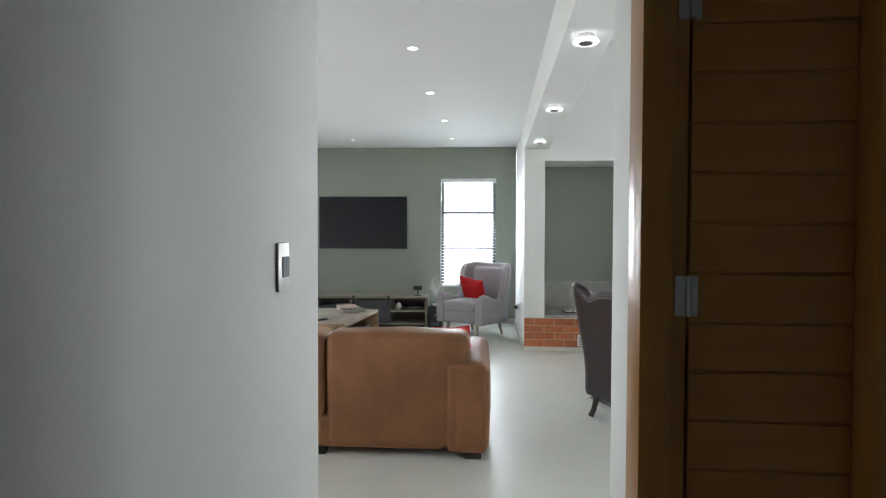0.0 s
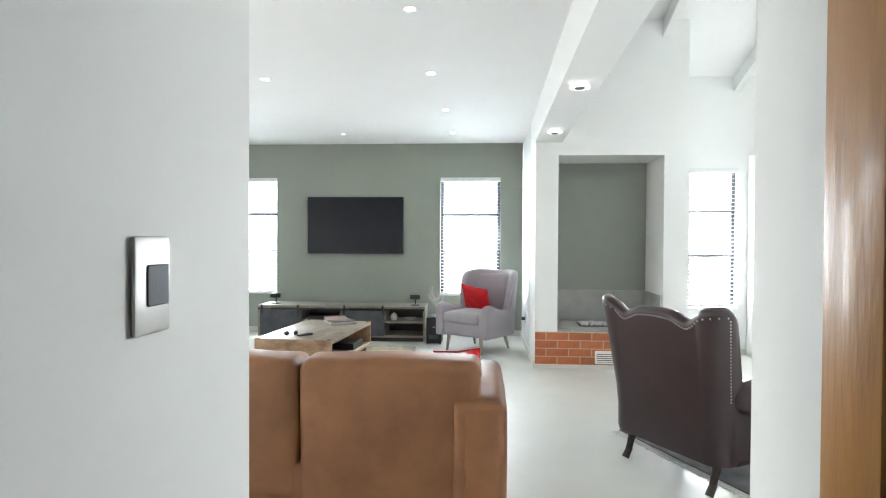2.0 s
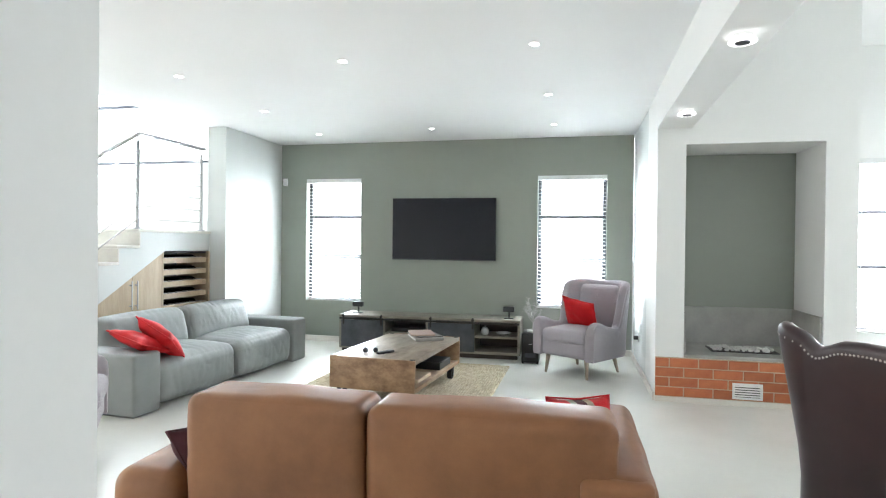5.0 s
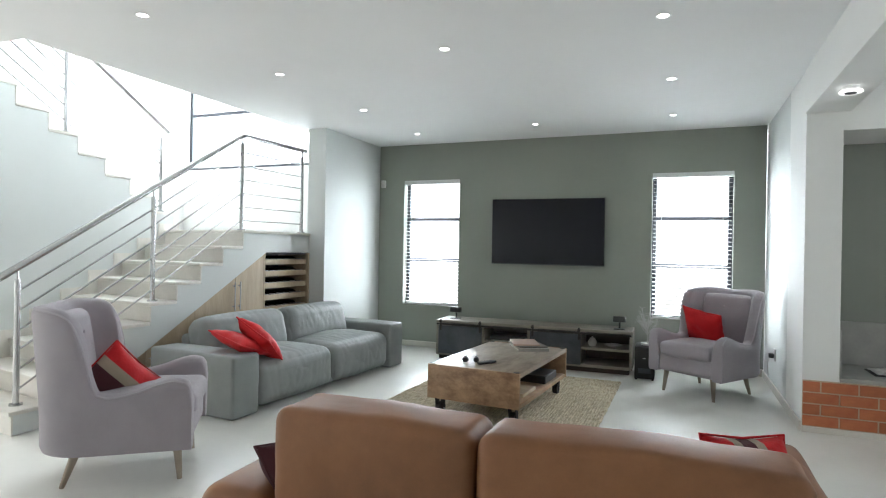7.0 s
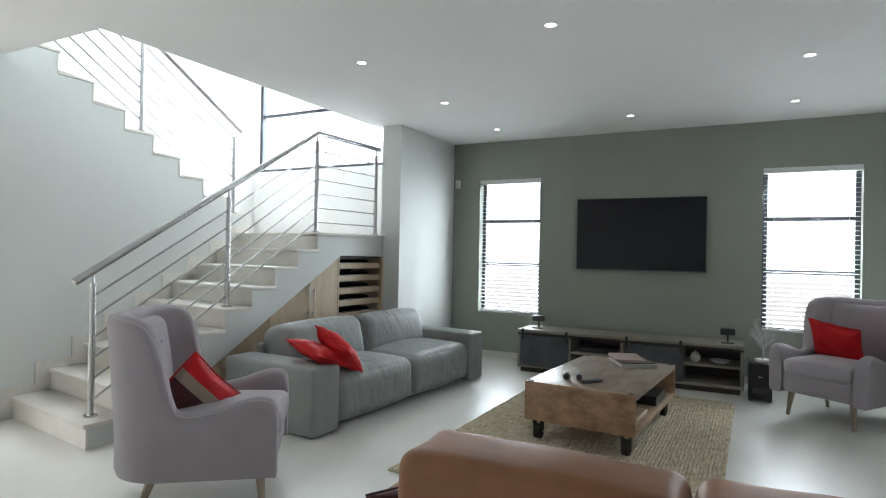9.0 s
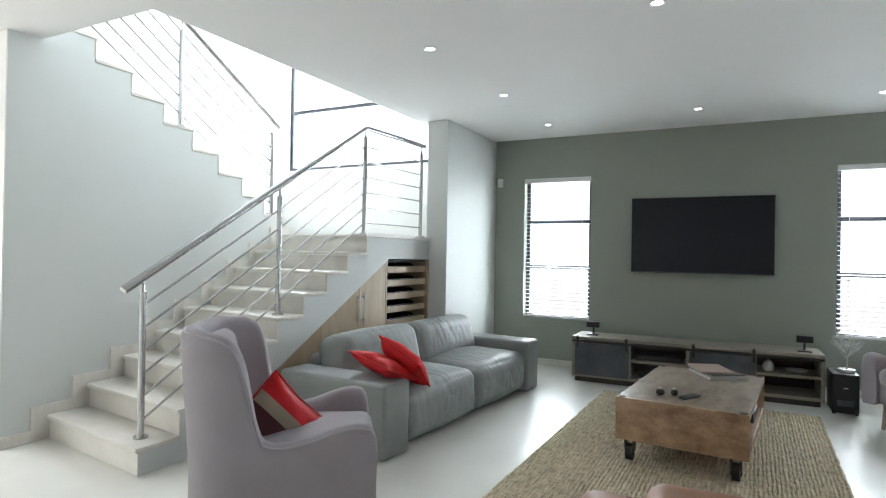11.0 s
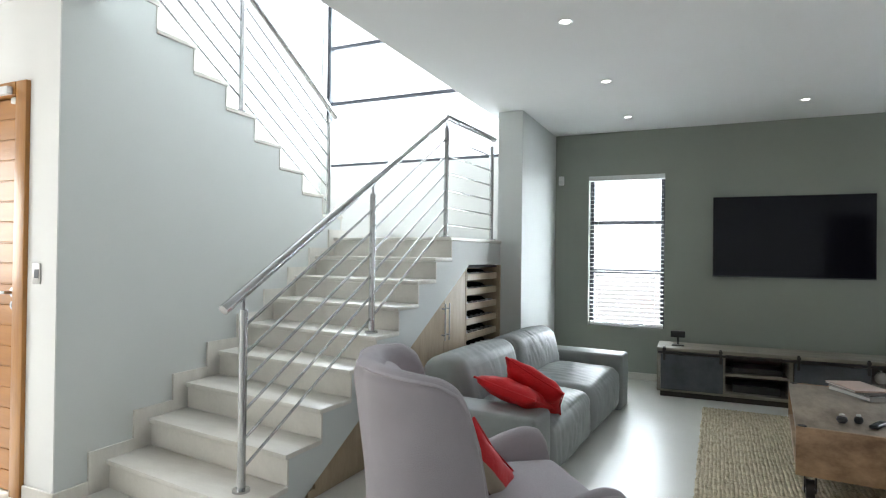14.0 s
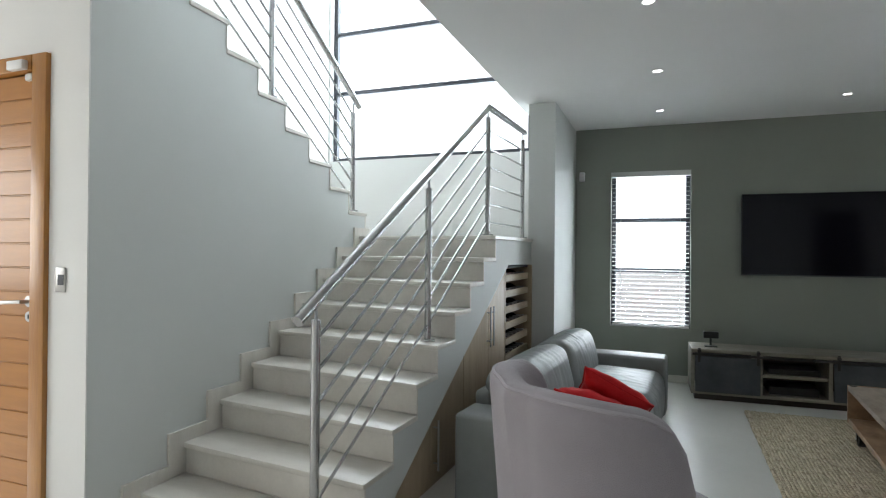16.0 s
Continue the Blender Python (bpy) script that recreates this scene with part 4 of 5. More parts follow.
# ---- oxblood wing chair ----
def wing_chair(m):
    c = empty("leather_wing_chair", m, "oxblood leather wing chair with dull nickel studs and dark legs", "armchair")
    top = steps([(0, 0.950), (0.13, 0.944), (0.235, 0.912), (0.265, 0.906), (0.295, 0.914), (0.39, 0.975), (0.44, 0.985), (0.475, 0.95), (0.51, 0.74), (0.54, 0.58), (0.58, 0.52), (0.70, 0.51), (0.95, 0.52), (1.0, 0.47)])
    w, d, r, th, z0, fwd = 0.69, 0.50, 0.06, 0.085, 0.165, 0.025
    part("shell", moved(shell(w, d, r, th, z0, top, lean=0.13, flare=0.10, n=200), pose(0, fwd, 0)), BROWN, c)
    part("seat_base", soft(0.62, 0.50, 0.22, 0.03, n=5), BROWN, c, m=pose(0, 0.06, 0.28))
    part("seat_cushion", soft(0.58, 0.50, 0.14, 0.05, (0, 0, 0.02), 6, 0.004, 8, 2), BROWN, c, m=pose(0, 0.08, 0.44))
    for sx in (-1, 1):
        part("arm_roll", soft(0.165, 0.45, 0.15, 0.074, (0.0, 0.012, 0.008), 8, 0.003, 6, 4), BROWN, c, m=pose(sx * 0.39, 0.045, 0.535, 7))
        part("side_rail", soft(0.05, 0.43, 0.10, 0.022, n=4), BROWN, c, m=pose(sx * 0.362, 0.07, 0.205))
    part("front_rail", soft(0.66, 0.05, 0.15, 0.022, n=4), BROWN, c, m=pose(0, 0.295, 0.245))
    # studs along the top edge of the outer back and down its corners
    stud = mesh_of("stud", lathe([(0.0, 0.003), (0.0035, 0.0024), (0.0052, 0.0), (0.0, -0.001)], 8), BRASS, 60)
    hw = w / 2
    back, arc, straight = 2 * (hw - r), math.pi / 2 * r, d - r
    total = 2 * straight + 2 * arc + back

    def rim(q):
        if q < straight:
            return Vector((-hw, d / 2 - q)), Vector((-1, 0))
        if q < straight + arc:
            a = (q - straight) / r
            nm = Vector((-math.cos(a), -math.sin(a)))
            return Vector((-hw + r, -d / 2 + r)) + nm * r, nm
        if q < straight + arc + back:
            return Vector((-hw + r + q - straight - arc, -d / 2)), Vector((0, -1))
        if q < straight + 2 * arc + back:
            a = (q - straight - arc - back) / r
            nm = Vector((math.sin(a), -math.cos(a)))
            return Vector((hw - r, -d / 2 + r)) + nm * r, nm
        return Vector((hw, -d / 2 + r + (q - straight - 2 * arc - back))), Vector((1, 0))

    def place(q, z):
        p, nm = rim(q)
        hh = max(0, z - z0 - 0.2)
        xy = p + nm * (th / 2 + 0.10 * hh * abs(nm.x))
        part("stud", stud, BRASS, c, m=Matrix.Translation((xy.x, xy.y - 0.13 * hh + fwd, z)) @ Vector((nm.x, nm.y, 0)).to_track_quat("Z", "Y").to_matrix().to_4x4())
    edge = straight + 0.15 * arc
    q = edge
    while q < total - edge:
        place(q, top(2 * q / total - 1) - 0.050)
        q += 0.0165
    z = top(2 * edge / total - 1) - 0.066
    while z > 0.50:
        place(edge, z)
        place(total - edge, z)
        z -= 0.0165
    for x, y, sy in ((-0.29, 0.25, 0.03), (0.29, 0.25, 0.03), (-0.29, -0.17, -0.05), (0.29, -0.17, -0.05)):
        part("leg", tube([(x, y, 0.24), (x * 1.02, y + sy * 0.2, 0.14), (x * 1.02, y + sy * 0.7, 0.05), (x * 1.02, y + sy * 1.3, 0.0)], [0.032, 0.028, 0.020, 0.022], 12), DARKWOOD, c)
    return c


wing_chair(pose(1.116, 5.697, 0.012, 0, 0, -59.7))

# ---- rugs ----
def fringe_rug():
    r = empty("woven_rug", pose(0.845, 6.36, 0, 0, 0, 24), "grey and black patterned wool rug with a fringe", "rug")
    part("rug_field", box(0.0, -2.0, 0.001, 2.3, 0.0, 0.012, 0.004, 1), GREYRUG, r)
    rnd = random.Random(4)
    b = bmesh.new()
    for i in range(114):
        y = -1.985 + i * 0.0174
        box(-0.045 - rnd.random() * 0.02, y, 0.001, 0.002, y + 0.009, 0.006, 0, 1, b)
    f = part("fringe", b, PAPER, r, "", None)
    f["kind"] = "stuff"


fringe_rug()
JR = pose(-1.80, 8.10, 0, 0, 0, -1)
jr = empty("jute_rug", JR, "coarse woven jute rug under the coffee table", "rug")
part("weave", box(-0.86, -1.62, 0.001, 0.86, 1.20, 0.012, 0.004, 1), JUTE, jr)
b = bmesh.new()
rnd = random.Random(8)
for i in range(76):
    x = -0.85 + i * 0.02265
    pts = [(x + 0.004 * rnd.uniform(-1, 1), -1.615 + 2.81 * k / 60 + 0.006 * rnd.uniform(-1, 1), 0.0045 + 0.0016 * ((i + k) % 2) + 0.001 * rnd.random()) for k in range(61)]
    merge(b, tube(pts, 0.0130, 7))
tagged(part("weft", b, JUTE, jr, "", 60), kind="stuff")


# ---- coffee table ----
TB = pose(-1.762, 8.015, 0, 0, 0, -5.0)


def coffee_table():
    t = empty("coffee_table", TB, "rustic wooden coffee table on iron castors", "table")
    w, l, z0, z1, th = 0.735, 1.265, 0.155, 0.412, 0.035
    part("tabletop", box(-w / 2, -l / 2 + 0.0255, z1 - th, w / 2, l / 2 - 0.0255, z1, 0.003, 2), RUSTTOP, t)
    part("end_panel", box(-w / 2 - 0.001, -l / 2, z0, w / 2 + 0.001, -l / 2 + 0.025, z1 + 0.001, 0.004, 2), RUSTIC, t)
    part("end_panel", box(-w / 2 - 0.001, l / 2 - 0.025, z0, w / 2 + 0.001, l / 2, z1 + 0.001, 0.004, 2), RUSTIC, t)
    part("bottom_shelf", box(-w / 2 + 0.002, -l / 2 + th + 0.001, z0, w / 2 - 0.002, l / 2 - th - 0.001, z0 + th, 0.004, 1), RUSTIC, t)
    part("divider", box(-0.012, -l / 2 + th + 0.001, z0 + th + 0.001, 0.012, l / 2 - th - 0.001, z1 - th - 0.001), RUSTIC, t, "", None)
    for x in (-w / 2 + 0.03, w / 2 - 0.03):
        for y in (-l / 2 + 0.03, l / 2 - 0.03):
            part("corner_plate", rod((x, y, z1), (x, y, z1 + 0.0035), 0.022, n=16), IRON, t)
    for x in (-w / 2 + 0.07, w / 2 - 0.07):
        for y in (-l / 2 + 0.08, l / 2 - 0.08):
            c = part("castor", box(x - 0.04, y - 0.045, z0 - 0.008, x + 0.04, y + 0.045, z0 - 0.0005, 0.002, 1), IRON, t)
            for sx in (-1, 1):
                part("fork", prism([(y - 0.035, z0 - 0.008), (y + 0.035, z0 - 0.008), (y + 0.022, 0.045), (y - 0.008, 0.045)], "x", x + sx * 0.026 - 0.003, x + sx * 0.026 + 0.003), IRON, c, "", None)
            part("wheel", rod((x - 0.02, y + 0.006, 0.0635), (x + 0.02, y + 0.006, 0.0635), 0.051, n=24), IRON, c)
            part("axle", rod((x - 0.036, y + 0.006, 0.0635), (x + 0.036, y + 0.006, 0.0635), 0.008, n=10), CHROME, c)
    return t


coffee_table()


def book(m, w, d, h, cover, label, bent=0.0):
    bk = empty("book", m, label, "book", "books on the table")
    part("pages", box(-w / 2 + 0.004, -d / 2 + 0.004, 0.003, w / 2 - 0.004, d / 2 - 0.004, h - 0.003), PAPER, bk, "", None)
    part("cover", box(-w / 2, -d / 2, h - 0.003, w / 2, d / 2, h, 0.001, 1), cover, bk)
    part("back_cover", box(-w / 2, -d / 2, 0.0, w / 2, d / 2, 0.003, 0.001, 1), cover, bk)
    part("spine", box(-w / 2, -d / 2 - 0.002, 0.0, w / 2, -d / 2 + 0.003, h, 0.001, 1), cover, bk)
    return bk


zt = 0.4135
book(pose(-1.65, 8.45, zt, 0, 0, 28), 0.27, 0.36, 0.026, COVER, "grey hardcover book on the coffee table")
book(pose(-1.66, 8.47, zt + 0.0265, 0, 0, 34), 0.25, 0.33, 0.009, DARKCOVER, "dark thin magazine between two books")
book(pose(-1.70, 8.49, zt + 0.036, 0, 0, 22), 0.23, 0.31, 0.013, PINKCOVER, "pinkish-brown book on top of the pile")


def remote(m, l, label):
    r = empty("remote_control", m, label, "remote", "things on the table")
    part("body", box(-0.022, -l / 2, 0.0, 0.022, l / 2, 0.018, 0.007, 3), BLACK, r)
    for i in range(5):
        for j in (-1, 0, 1):
            part("key", box(j * 0.012 - 0.004, -l / 2 + 0.02 + i * 0.026, 0.0181, j * 0.012 + 0.004, -l / 2 + 0.03 + i * 0.026, 0.0195), ZINC, r, "", None)
    return r


def glossy_ornament(m, k):
    g = empty("glossy_ornament", m, "small dark glossy ornament on the coffee table", "ornament", "things on the table")
    part("body", lathe([(0.0, 0.0), (0.022 * k, 0.002), (0.034 * k, 0.016), (0.030 * k, 0.032), (0.016 * k, 0.040), (0.0, 0.042)], 20), BLACK, g)
    part("metal_cap", lathe([(0.017 * k, 0.0395), (0.018 * k, 0.046), (0.009 * k, 0.052), (0.0, 0.053)], 16), CHROME, g)
    return g


remote(pose(-1.775, 7.615, zt, 0, 0, -30), 0.17, "black remote control on the coffee table")
glossy_ornament(pose(-1.945, 7.60, zt), 0.8)
glossy_ornament(pose(-1.865, 7.625, zt), 0.65)
bx = empty("device_box", TB @ pose(0.22, 0.25, 0.1915), "black box on the table's lower shelf", "box")
part("body", box(-0.12, -0.16, 0, 0.12, 0.16, 0.065, 0.005, 1), BLACK, bx)
bt = empty("wooden_tray", TB @ pose(0.20, -0.28, 0.1915), "pale wooden tray on the table's lower shelf", "tray")
part("body", box(-0.13, -0.15, 0, 0.13, 0.15, 0.03, 0.005, 1), OAK, bt)


# ---- TV and its unit ----
tv = empty("television", pose(-1.885, 10.215, 1.512), "large black flat television on the green wall", "television")
part("casing", box(-0.675, 0.004, -0.397, 0.675, 0.040, 0.397, 0.005, 2), BLACK, tv)
part("screen", box(-0.667, -0.001, -0.383, 0.667, 0.0035, 0.389), SCREEN, tv, "glossy dark screen", None)
part("bottom_bezel", box(-0.672, -0.003, -0.396, 0.672, 0.003, -0.385, 0.001, 1), ZINC, tv)
part("wall_bracket", box(-0.2, 0.0405, -0.2, 0.2, 0.0648, 0.2), IRON, tv, "", None)


def tv_unit():
    u = empty("tv_unit", pose(-1.94, 9.64, 0, 0, 0, 1.2), "low grey-washed wooden unit with sliding zinc doors", "tv unit")
    w, d, h, t = 2.19, 0.44, 0.458, 0.03
    part("top", box(-w / 2, 0, h - t, w / 2, d, h, 0.004, 1), UNITW, u)
    part("bottom", box(-w / 2, 0.01, 0.05, w / 2, d, 0.05 + t, 0.004, 1), UNITW, u)
    for x in (-w / 2, -0.545, -0.015, 0.545, w / 2 - t):
        part("upright", box(x, 0.008, 0.0505 + t, x + t, d - 0.01, h - t - 0.001, 0.003, 1), UNITW, u)
    part("plinth", box(-w / 2 + 0.03, 0.03, 0, w / 2 - 0.03, d - 0.02, 0.0495), DARKWOOD, u, "", None)
    part("back_panel", box(-w / 2 + t, d - 0.009, 0.08, w / 2 - t, d, h - t - 0.001), DARKWOOD, u, "", None)
    for a, c in ((-0.514, -0.016), (0.576, w / 2 - t - 0.001)):
        part("shelf", box(a, 0.02, 0.235, c, d - 0.012, 0.26, 0.003, 1), UNITW, u)
    for a, c in ((-w / 2 + 0.035, -0.535), (0.02, 0.57)):
        dr = part("sliding_door", box(a, -0.016, 0.075, c, 0.004, h - t - 0.03, 0.003, 1), ZINC, u, "mottled dark zinc panel")
        for x in (a + 0.03, c - 0.02):
            part("hanger", box(x - 0.011, -0.026, h - t - 0.085, x + 0.011, -0.0165, h + 0.012, 0.002, 1), IRON, dr)
            part("roller", rod((x, -0.034, h - 0.012), (x, -0.020, h - 0.012), 0.016, n=14), IRON, dr)
    part("track", box(-w / 2 + 0.01, -0.019, h - t - 0.024, w / 2 - 0.01, -0.0005, h - t - 0.004, 0.002, 1), IRON, u)
    return u


tv_unit()
UT = 0.459


def speaker(m):
    s = empty("satellite_speaker", m, "small black satellite speaker on a thin stand", "speaker", "satellite speakers")
    part("base", box(-0.055, -0.04, 0, 0.055, 0.04, 0.010, 0.004, 2), BLACK, s)
    part("stem", tube([(0, 0.01, 0.01), (0, 0.022, 0.045), (0, 0.012, 0.085)], 0.010, 8), BLACK, s)
    part("cabinet", box(-0.065, -0.03, 0.080, 0.065, 0.03, 0.140, 0.007, 2), BLACK, s)
    return s


speaker(pose(-2.86, 9.80, UT))
speaker(pose(-0.99, 9.80, UT))
av = empty("media_player", pose(-2.20, 9.84, 0.2605), "black media box on the unit's shelf", "media box")
part("body", box(-0.20, -0.13, 0, 0.20, 0.13, 0.05, 0.004, 1), BLACK, av)
av2 = empty("media_player", pose(-2.20, 9.84, 0.0805), "black media box at the bottom of the unit", "media box")
part("body", box(-0.19, -0.12, 0, 0.19, 0.12, 0.07, 0.004, 1), BLACK, av2)
jar = empty("ceramic_jar", pose(-1.27, 9.80, 0.2605), "small white ceramic jar on the unit's shelf", "jar")
part("body", lathe([(0.03, 0), (0.045, 0.02), (0.048, 0.05), (0.035, 0.075), (0.028, 0.08)], 20), CERAMIC, jar)
part("lid", lathe([(0.030, 0.0805), (0.030, 0.088), (0.006, 0.094), (0.009, 0.105), (0.0, 0.108)], 20), CERAMIC, jar)
bowl = empty("ceramic_bowl", pose(-1.05, 9.80, 0.2605), "flat white ceramic dish on the unit's shelf", "dish")
part("body", lathe([(0.035, 0), (0.05, 0.006), (0.095, 0.032), (0.090, 0.034), (0.045, 0.012), (0.0, 0.010)], 24), CERAMIC, bowl)

sub = empty("subwoofer", pose(-0.72, 9.68, 0), "black subwoofer box beside the TV unit", "subwoofer")
part("cabinet", box(-0.095, -0.16, 0.012, 0.095, 0.16, 0.335, 0.008, 2), BLACK, sub)
part("port", box(-0.06, -0.163, 0.07, 0.06, -0.1605, 0.12, 0.001, 1), ZINC, sub)
part("badge", box(-0.016, -0.163, 0.215, 0.016, -0.1605, 0.222), CHROME, sub, "", None)
for x in (-0.08, 0.08):
    for y in (-0.14, 0.14):
        part("foot", rod((x, y, 0), (x, y, 0.0118), 0.012, n=10), BLACK, sub)


def twig_tree():
    t = empty("twig_ornament", pose(-0.70, 9.64, 0.3355), "small silver wire tree in a white dish", "ornament")
    part("dish", lathe([(0.045, 0), (0.062, 0.006), (0.066, 0.028), (0.058, 0.03), (0.0, 0.024)], 20), CERAMIC, t)
    rnd = random.Random(11)
    trunk = [(0, 0, 0.025), (0.004, 0.002, 0.09), (-0.003, 0.0, 0.15), (0.004, 0.0, 0.2)]
    part("trunk", tube(trunk, [0.008, 0.007, 0.006, 0.004], 8), TWIG, t)
    for i in range(26):
        z = 0.10 + 0.10 * rnd.random()
        a = rnd.uniform(0, 6.283)
        reach = rnd.uniform(0.05, 0.13)
        tip = Vector((math.cos(a) * reach, math.sin(a) * reach, z + rnd.uniform(0.06, 0.20)))
        mid = Vector((math.cos(a) * reach * 0.45, math.sin(a) * reach * 0.45, z + 0.05))
        b = tube([(0, 0, z), mid, tip], [0.003, 0.0022, 0.0012], 5)
        for k in range(5):
            p = mid.lerp(tip, 0.25 + 0.17 * k)
            q = p + Vector((rnd.uniform(-1, 1), rnd.uniform(-1, 1), rnd.uniform(-0.2, 1.2))) * 0.032
            merge(b, tube([p, q], [0.0014, 0.0010], 4))
            merge(b, moved(lathe([(0.0, -0.004), (0.0045, 0.0), (0.0, 0.004)], 6), Matrix.Translation(q)))
        part("branch", b, TWIG, t)


twig_tree()

# ---- under the stairs: cupboard and wine rack ----
cup = empty("stair_cupboard", TURN, "pale oak cupboard doors fitted under the stairs", "cupboard")
CX = -4.447
ys = [6.35, 6.87, 7.37, 7.865, 8.258]
for i, (a, c) in enumerate(zip(ys, ys[1:])):
    za, zc = under(a) - 0.012, under(c) - 0.012
    dr = part("door", prism([(a + 0.002, 0.05), (c - 0.002, 0.05), (c - 0.002, zc), (a + 0.002, za)], "x", CX - 0.02, CX), OAK, cup, "", None)
    if i:
        hy = a + 0.035 if i % 2 else c - 0.035
        zm = min(za, zc) - 0.17 if i < 2 else 0.79
        hn = part("handle", rod((CX + 0.030, hy, zm - 0.14), (CX + 0.030, hy, zm + 0.14), 0.006, n=10), CHROME, dr)
        for k in (-0.10, 0.10):
            part("standoff", rod((CX, hy, zm + k), (CX + 0.030, hy, zm + k), 0.005, n=8), CHROME, hn)
part("kickboard", box(CX - 0.03, 6.31, 0.0, CX - 0.012, 8.258, 0.048), OAK, cup, "", None)
rack = empty("wine_rack", TURN, "pale oak wine rack with bottles under the landing", "wine rack")
# Back and top panels are coloured as the shade deep in the rack.
part("carcass", box(CX - 0.42, 8.262, 0.0, CX - 0.40, 8.975, 1.21), SHADE_FILL, rack, "", None)
part("side", box(CX - 0.398, 8.262, 0.0, CX + 0.002, 8.282, 1.21, 0.002, 1), OAK, rack)
part("side", box(CX - 0.398, 8.955, 0.0, -4.412, 8.980, 1.21, 0.002, 1), OAK, rack)
part("top_panel", box(CX - 0.398, 8.2825, 1.192, CX + 0.002, 8.9545, 1.21, 0.002, 1), SHADE_FILL, rack)
part("bottom_panel", box(CX - 0.398, 8.2825, 0.0, CX + 0.002, 8.9545, 0.06, 0.002, 1), OAK, rack)
bottle_me = mesh_of("bottle", moved(lathe([(0.0, 0.0), (0.036, 0.003), (0.037, 0.19), (0.030, 0.215), (0.014, 0.24), (0.0135, 0.30), (0.016, 0.302), (0.016, 0.315), (0.0, 0.316)], 14), pose(0, 0, 0, 0, 90, 0)), BOTTLE, 40)
foil_me = mesh_of("foil", moved(lathe([(0.0145, 0.25), (0.0150, 0.30), (0.0175, 0.302), (0.0175, 0.316), (0.0, 0.318)], 12), pose(0, 0, 0, 0, 90, 0)), FOIL, 40)
for i in range(8):
    z = 1.115 - 0.125 * i
    part("shelf_front", box(CX - 0.018, 8.2825, z - 0.028, CX + 0.003, 8.9545, z + 0.028, 0.003, 1), OAK, rack)
    part("shelf_base", box(CX - 0.39, 8.2825, z - 0.028, CX - 0.0185, 8.9545, z - 0.018), OAK, rack, "", None)
    if z > 0.1:
        for k in range(6):
            bo = empty("wine_bottle", TURN @ pose(CX - 0.335, 8.345 + 0.110 * k, z + 0.020), "dark wine bottle lying in the rack", "bottle", "wine bottles in the rack")
            part("glass", bottle_me, BOTTLE, bo)
            part("foil", foil_me, FOIL, bo)

# ---- fireplace plinth, hearth and vent ----
hearth = empty("fireplace_hearth", pose(0, 0, 0), "grey concrete hearth and low surround in the niche", "hearth")
part("slab", box(0.662, 8.272, 0.382, 1.715, 8.932, 0.412, 0.004, 1), CONCRETE, hearth)
part("back_surround", box(0.664, 8.912, 0.413, 1.713, 8.932, 0.76, 0.003, 1), CONCRETE, hearth)
part("side_surround", box(1.696, 8.30, 0.413, 1.715, 8.911, 0.76, 0.003, 1), CONCRETE, hearth)
part("side_surround", box(0.662, 8.30, 0.413, 0.68, 8.911, 0.76, 0.003, 1), CONCRETE, hearth)
part("burner_tray", box(0.92, 8.46, 0.4125, 1.46, 8.72, 0.422, 0.002, 1), IRON, hearth)
rnd = random.Random(5)
pb = bmesh.new()
for i in range(110):
    r = rnd.uniform(0.011, 0.020)
    q = bmesh.new()
    bmesh.ops.create_icosphere(q, subdivisions=1, radius=r)
    moved(q, pose(rnd.uniform(0.94, 1.44), rnd.uniform(8.475, 8.705), 0.424 + r * 0.5, rnd.uniform(0, 90), 0, rnd.uniform(0, 90)) @ Matrix.Diagonal((1.3, 1, 0.7, 1)))
    merge(pb, q)
peb = empty("fire_pebbles", pose(0, 0, 0), "white pebbles in the gas fire tray", "pebbles", "", "stuff")
part("pebble_bed", pb, PEBBLE, peb, "", 60)
vent = empty("air_vent", pose(1.155, 8.262, 0.128), "white slatted air vent set in the bricks", "vent")
part("frame", holed("y", -0.115, 0.115, -0.066, 0.066, -0.012, 0.004, [(-0.098, 0.098, -0.05, 0.05)]), WALU, vent, "", None)
# The dark sheet paints the shade in the gaps between slats.
part("backing", box(-0.098, 0.0, -0.05, 0.098, 0.003, 0.05), SHADE_FILL, vent, "", None)
for i in range(5):
    part("slat", box(-0.098, -0.008, -0.044 + 0.02 * i, 0.098, -0.004, -0.032 + 0.02 * i), WALU, vent, "", None)
plinth = empty("brick_plinth", pose(0, 0, 0), "orange facebrick plinth under the fireplace niche", "plinth", "", "structure")
part("mortar", box(0.432, 8.268, 0.046, 1.953, 8.279, 0.38), MORTAR, plinth, "", None)


def brick_mesh(w):
    return mesh_of("brick", box(0, 0, 0, w, 0.014, 0.073, 0.003, 1), BRICK, 38)


whole = brick_mesh(0.222)
meshes = {}
for r in range(4):
    z = 0.052 + r * 0.0825
    x = 0.434 - (0.116 if r % 2 else 0.0)
    while x < 1.94:
        a, c = max(x, 0.434), min(x + 0.222, 1.951)
        if c - a > 0.03:
            key = round(c - a, 3)
            if key not in meshes:
                meshes[key] = whole if key == 0.222 else brick_mesh(c - a)
            part("brick", meshes[key], BRICK, plinth, m=pose(a, 8.2625, z))
        x += 0.232

# ---- white display cabinet with glass doors ----
def glass_thing(name, m, profile, label, category):
    g = empty(name, m, label, category, "glassware in the cabinet")
    p = part("body", lathe(profile, 24), GLASSWARE, g)
    p.visible_shadow = False
    return g


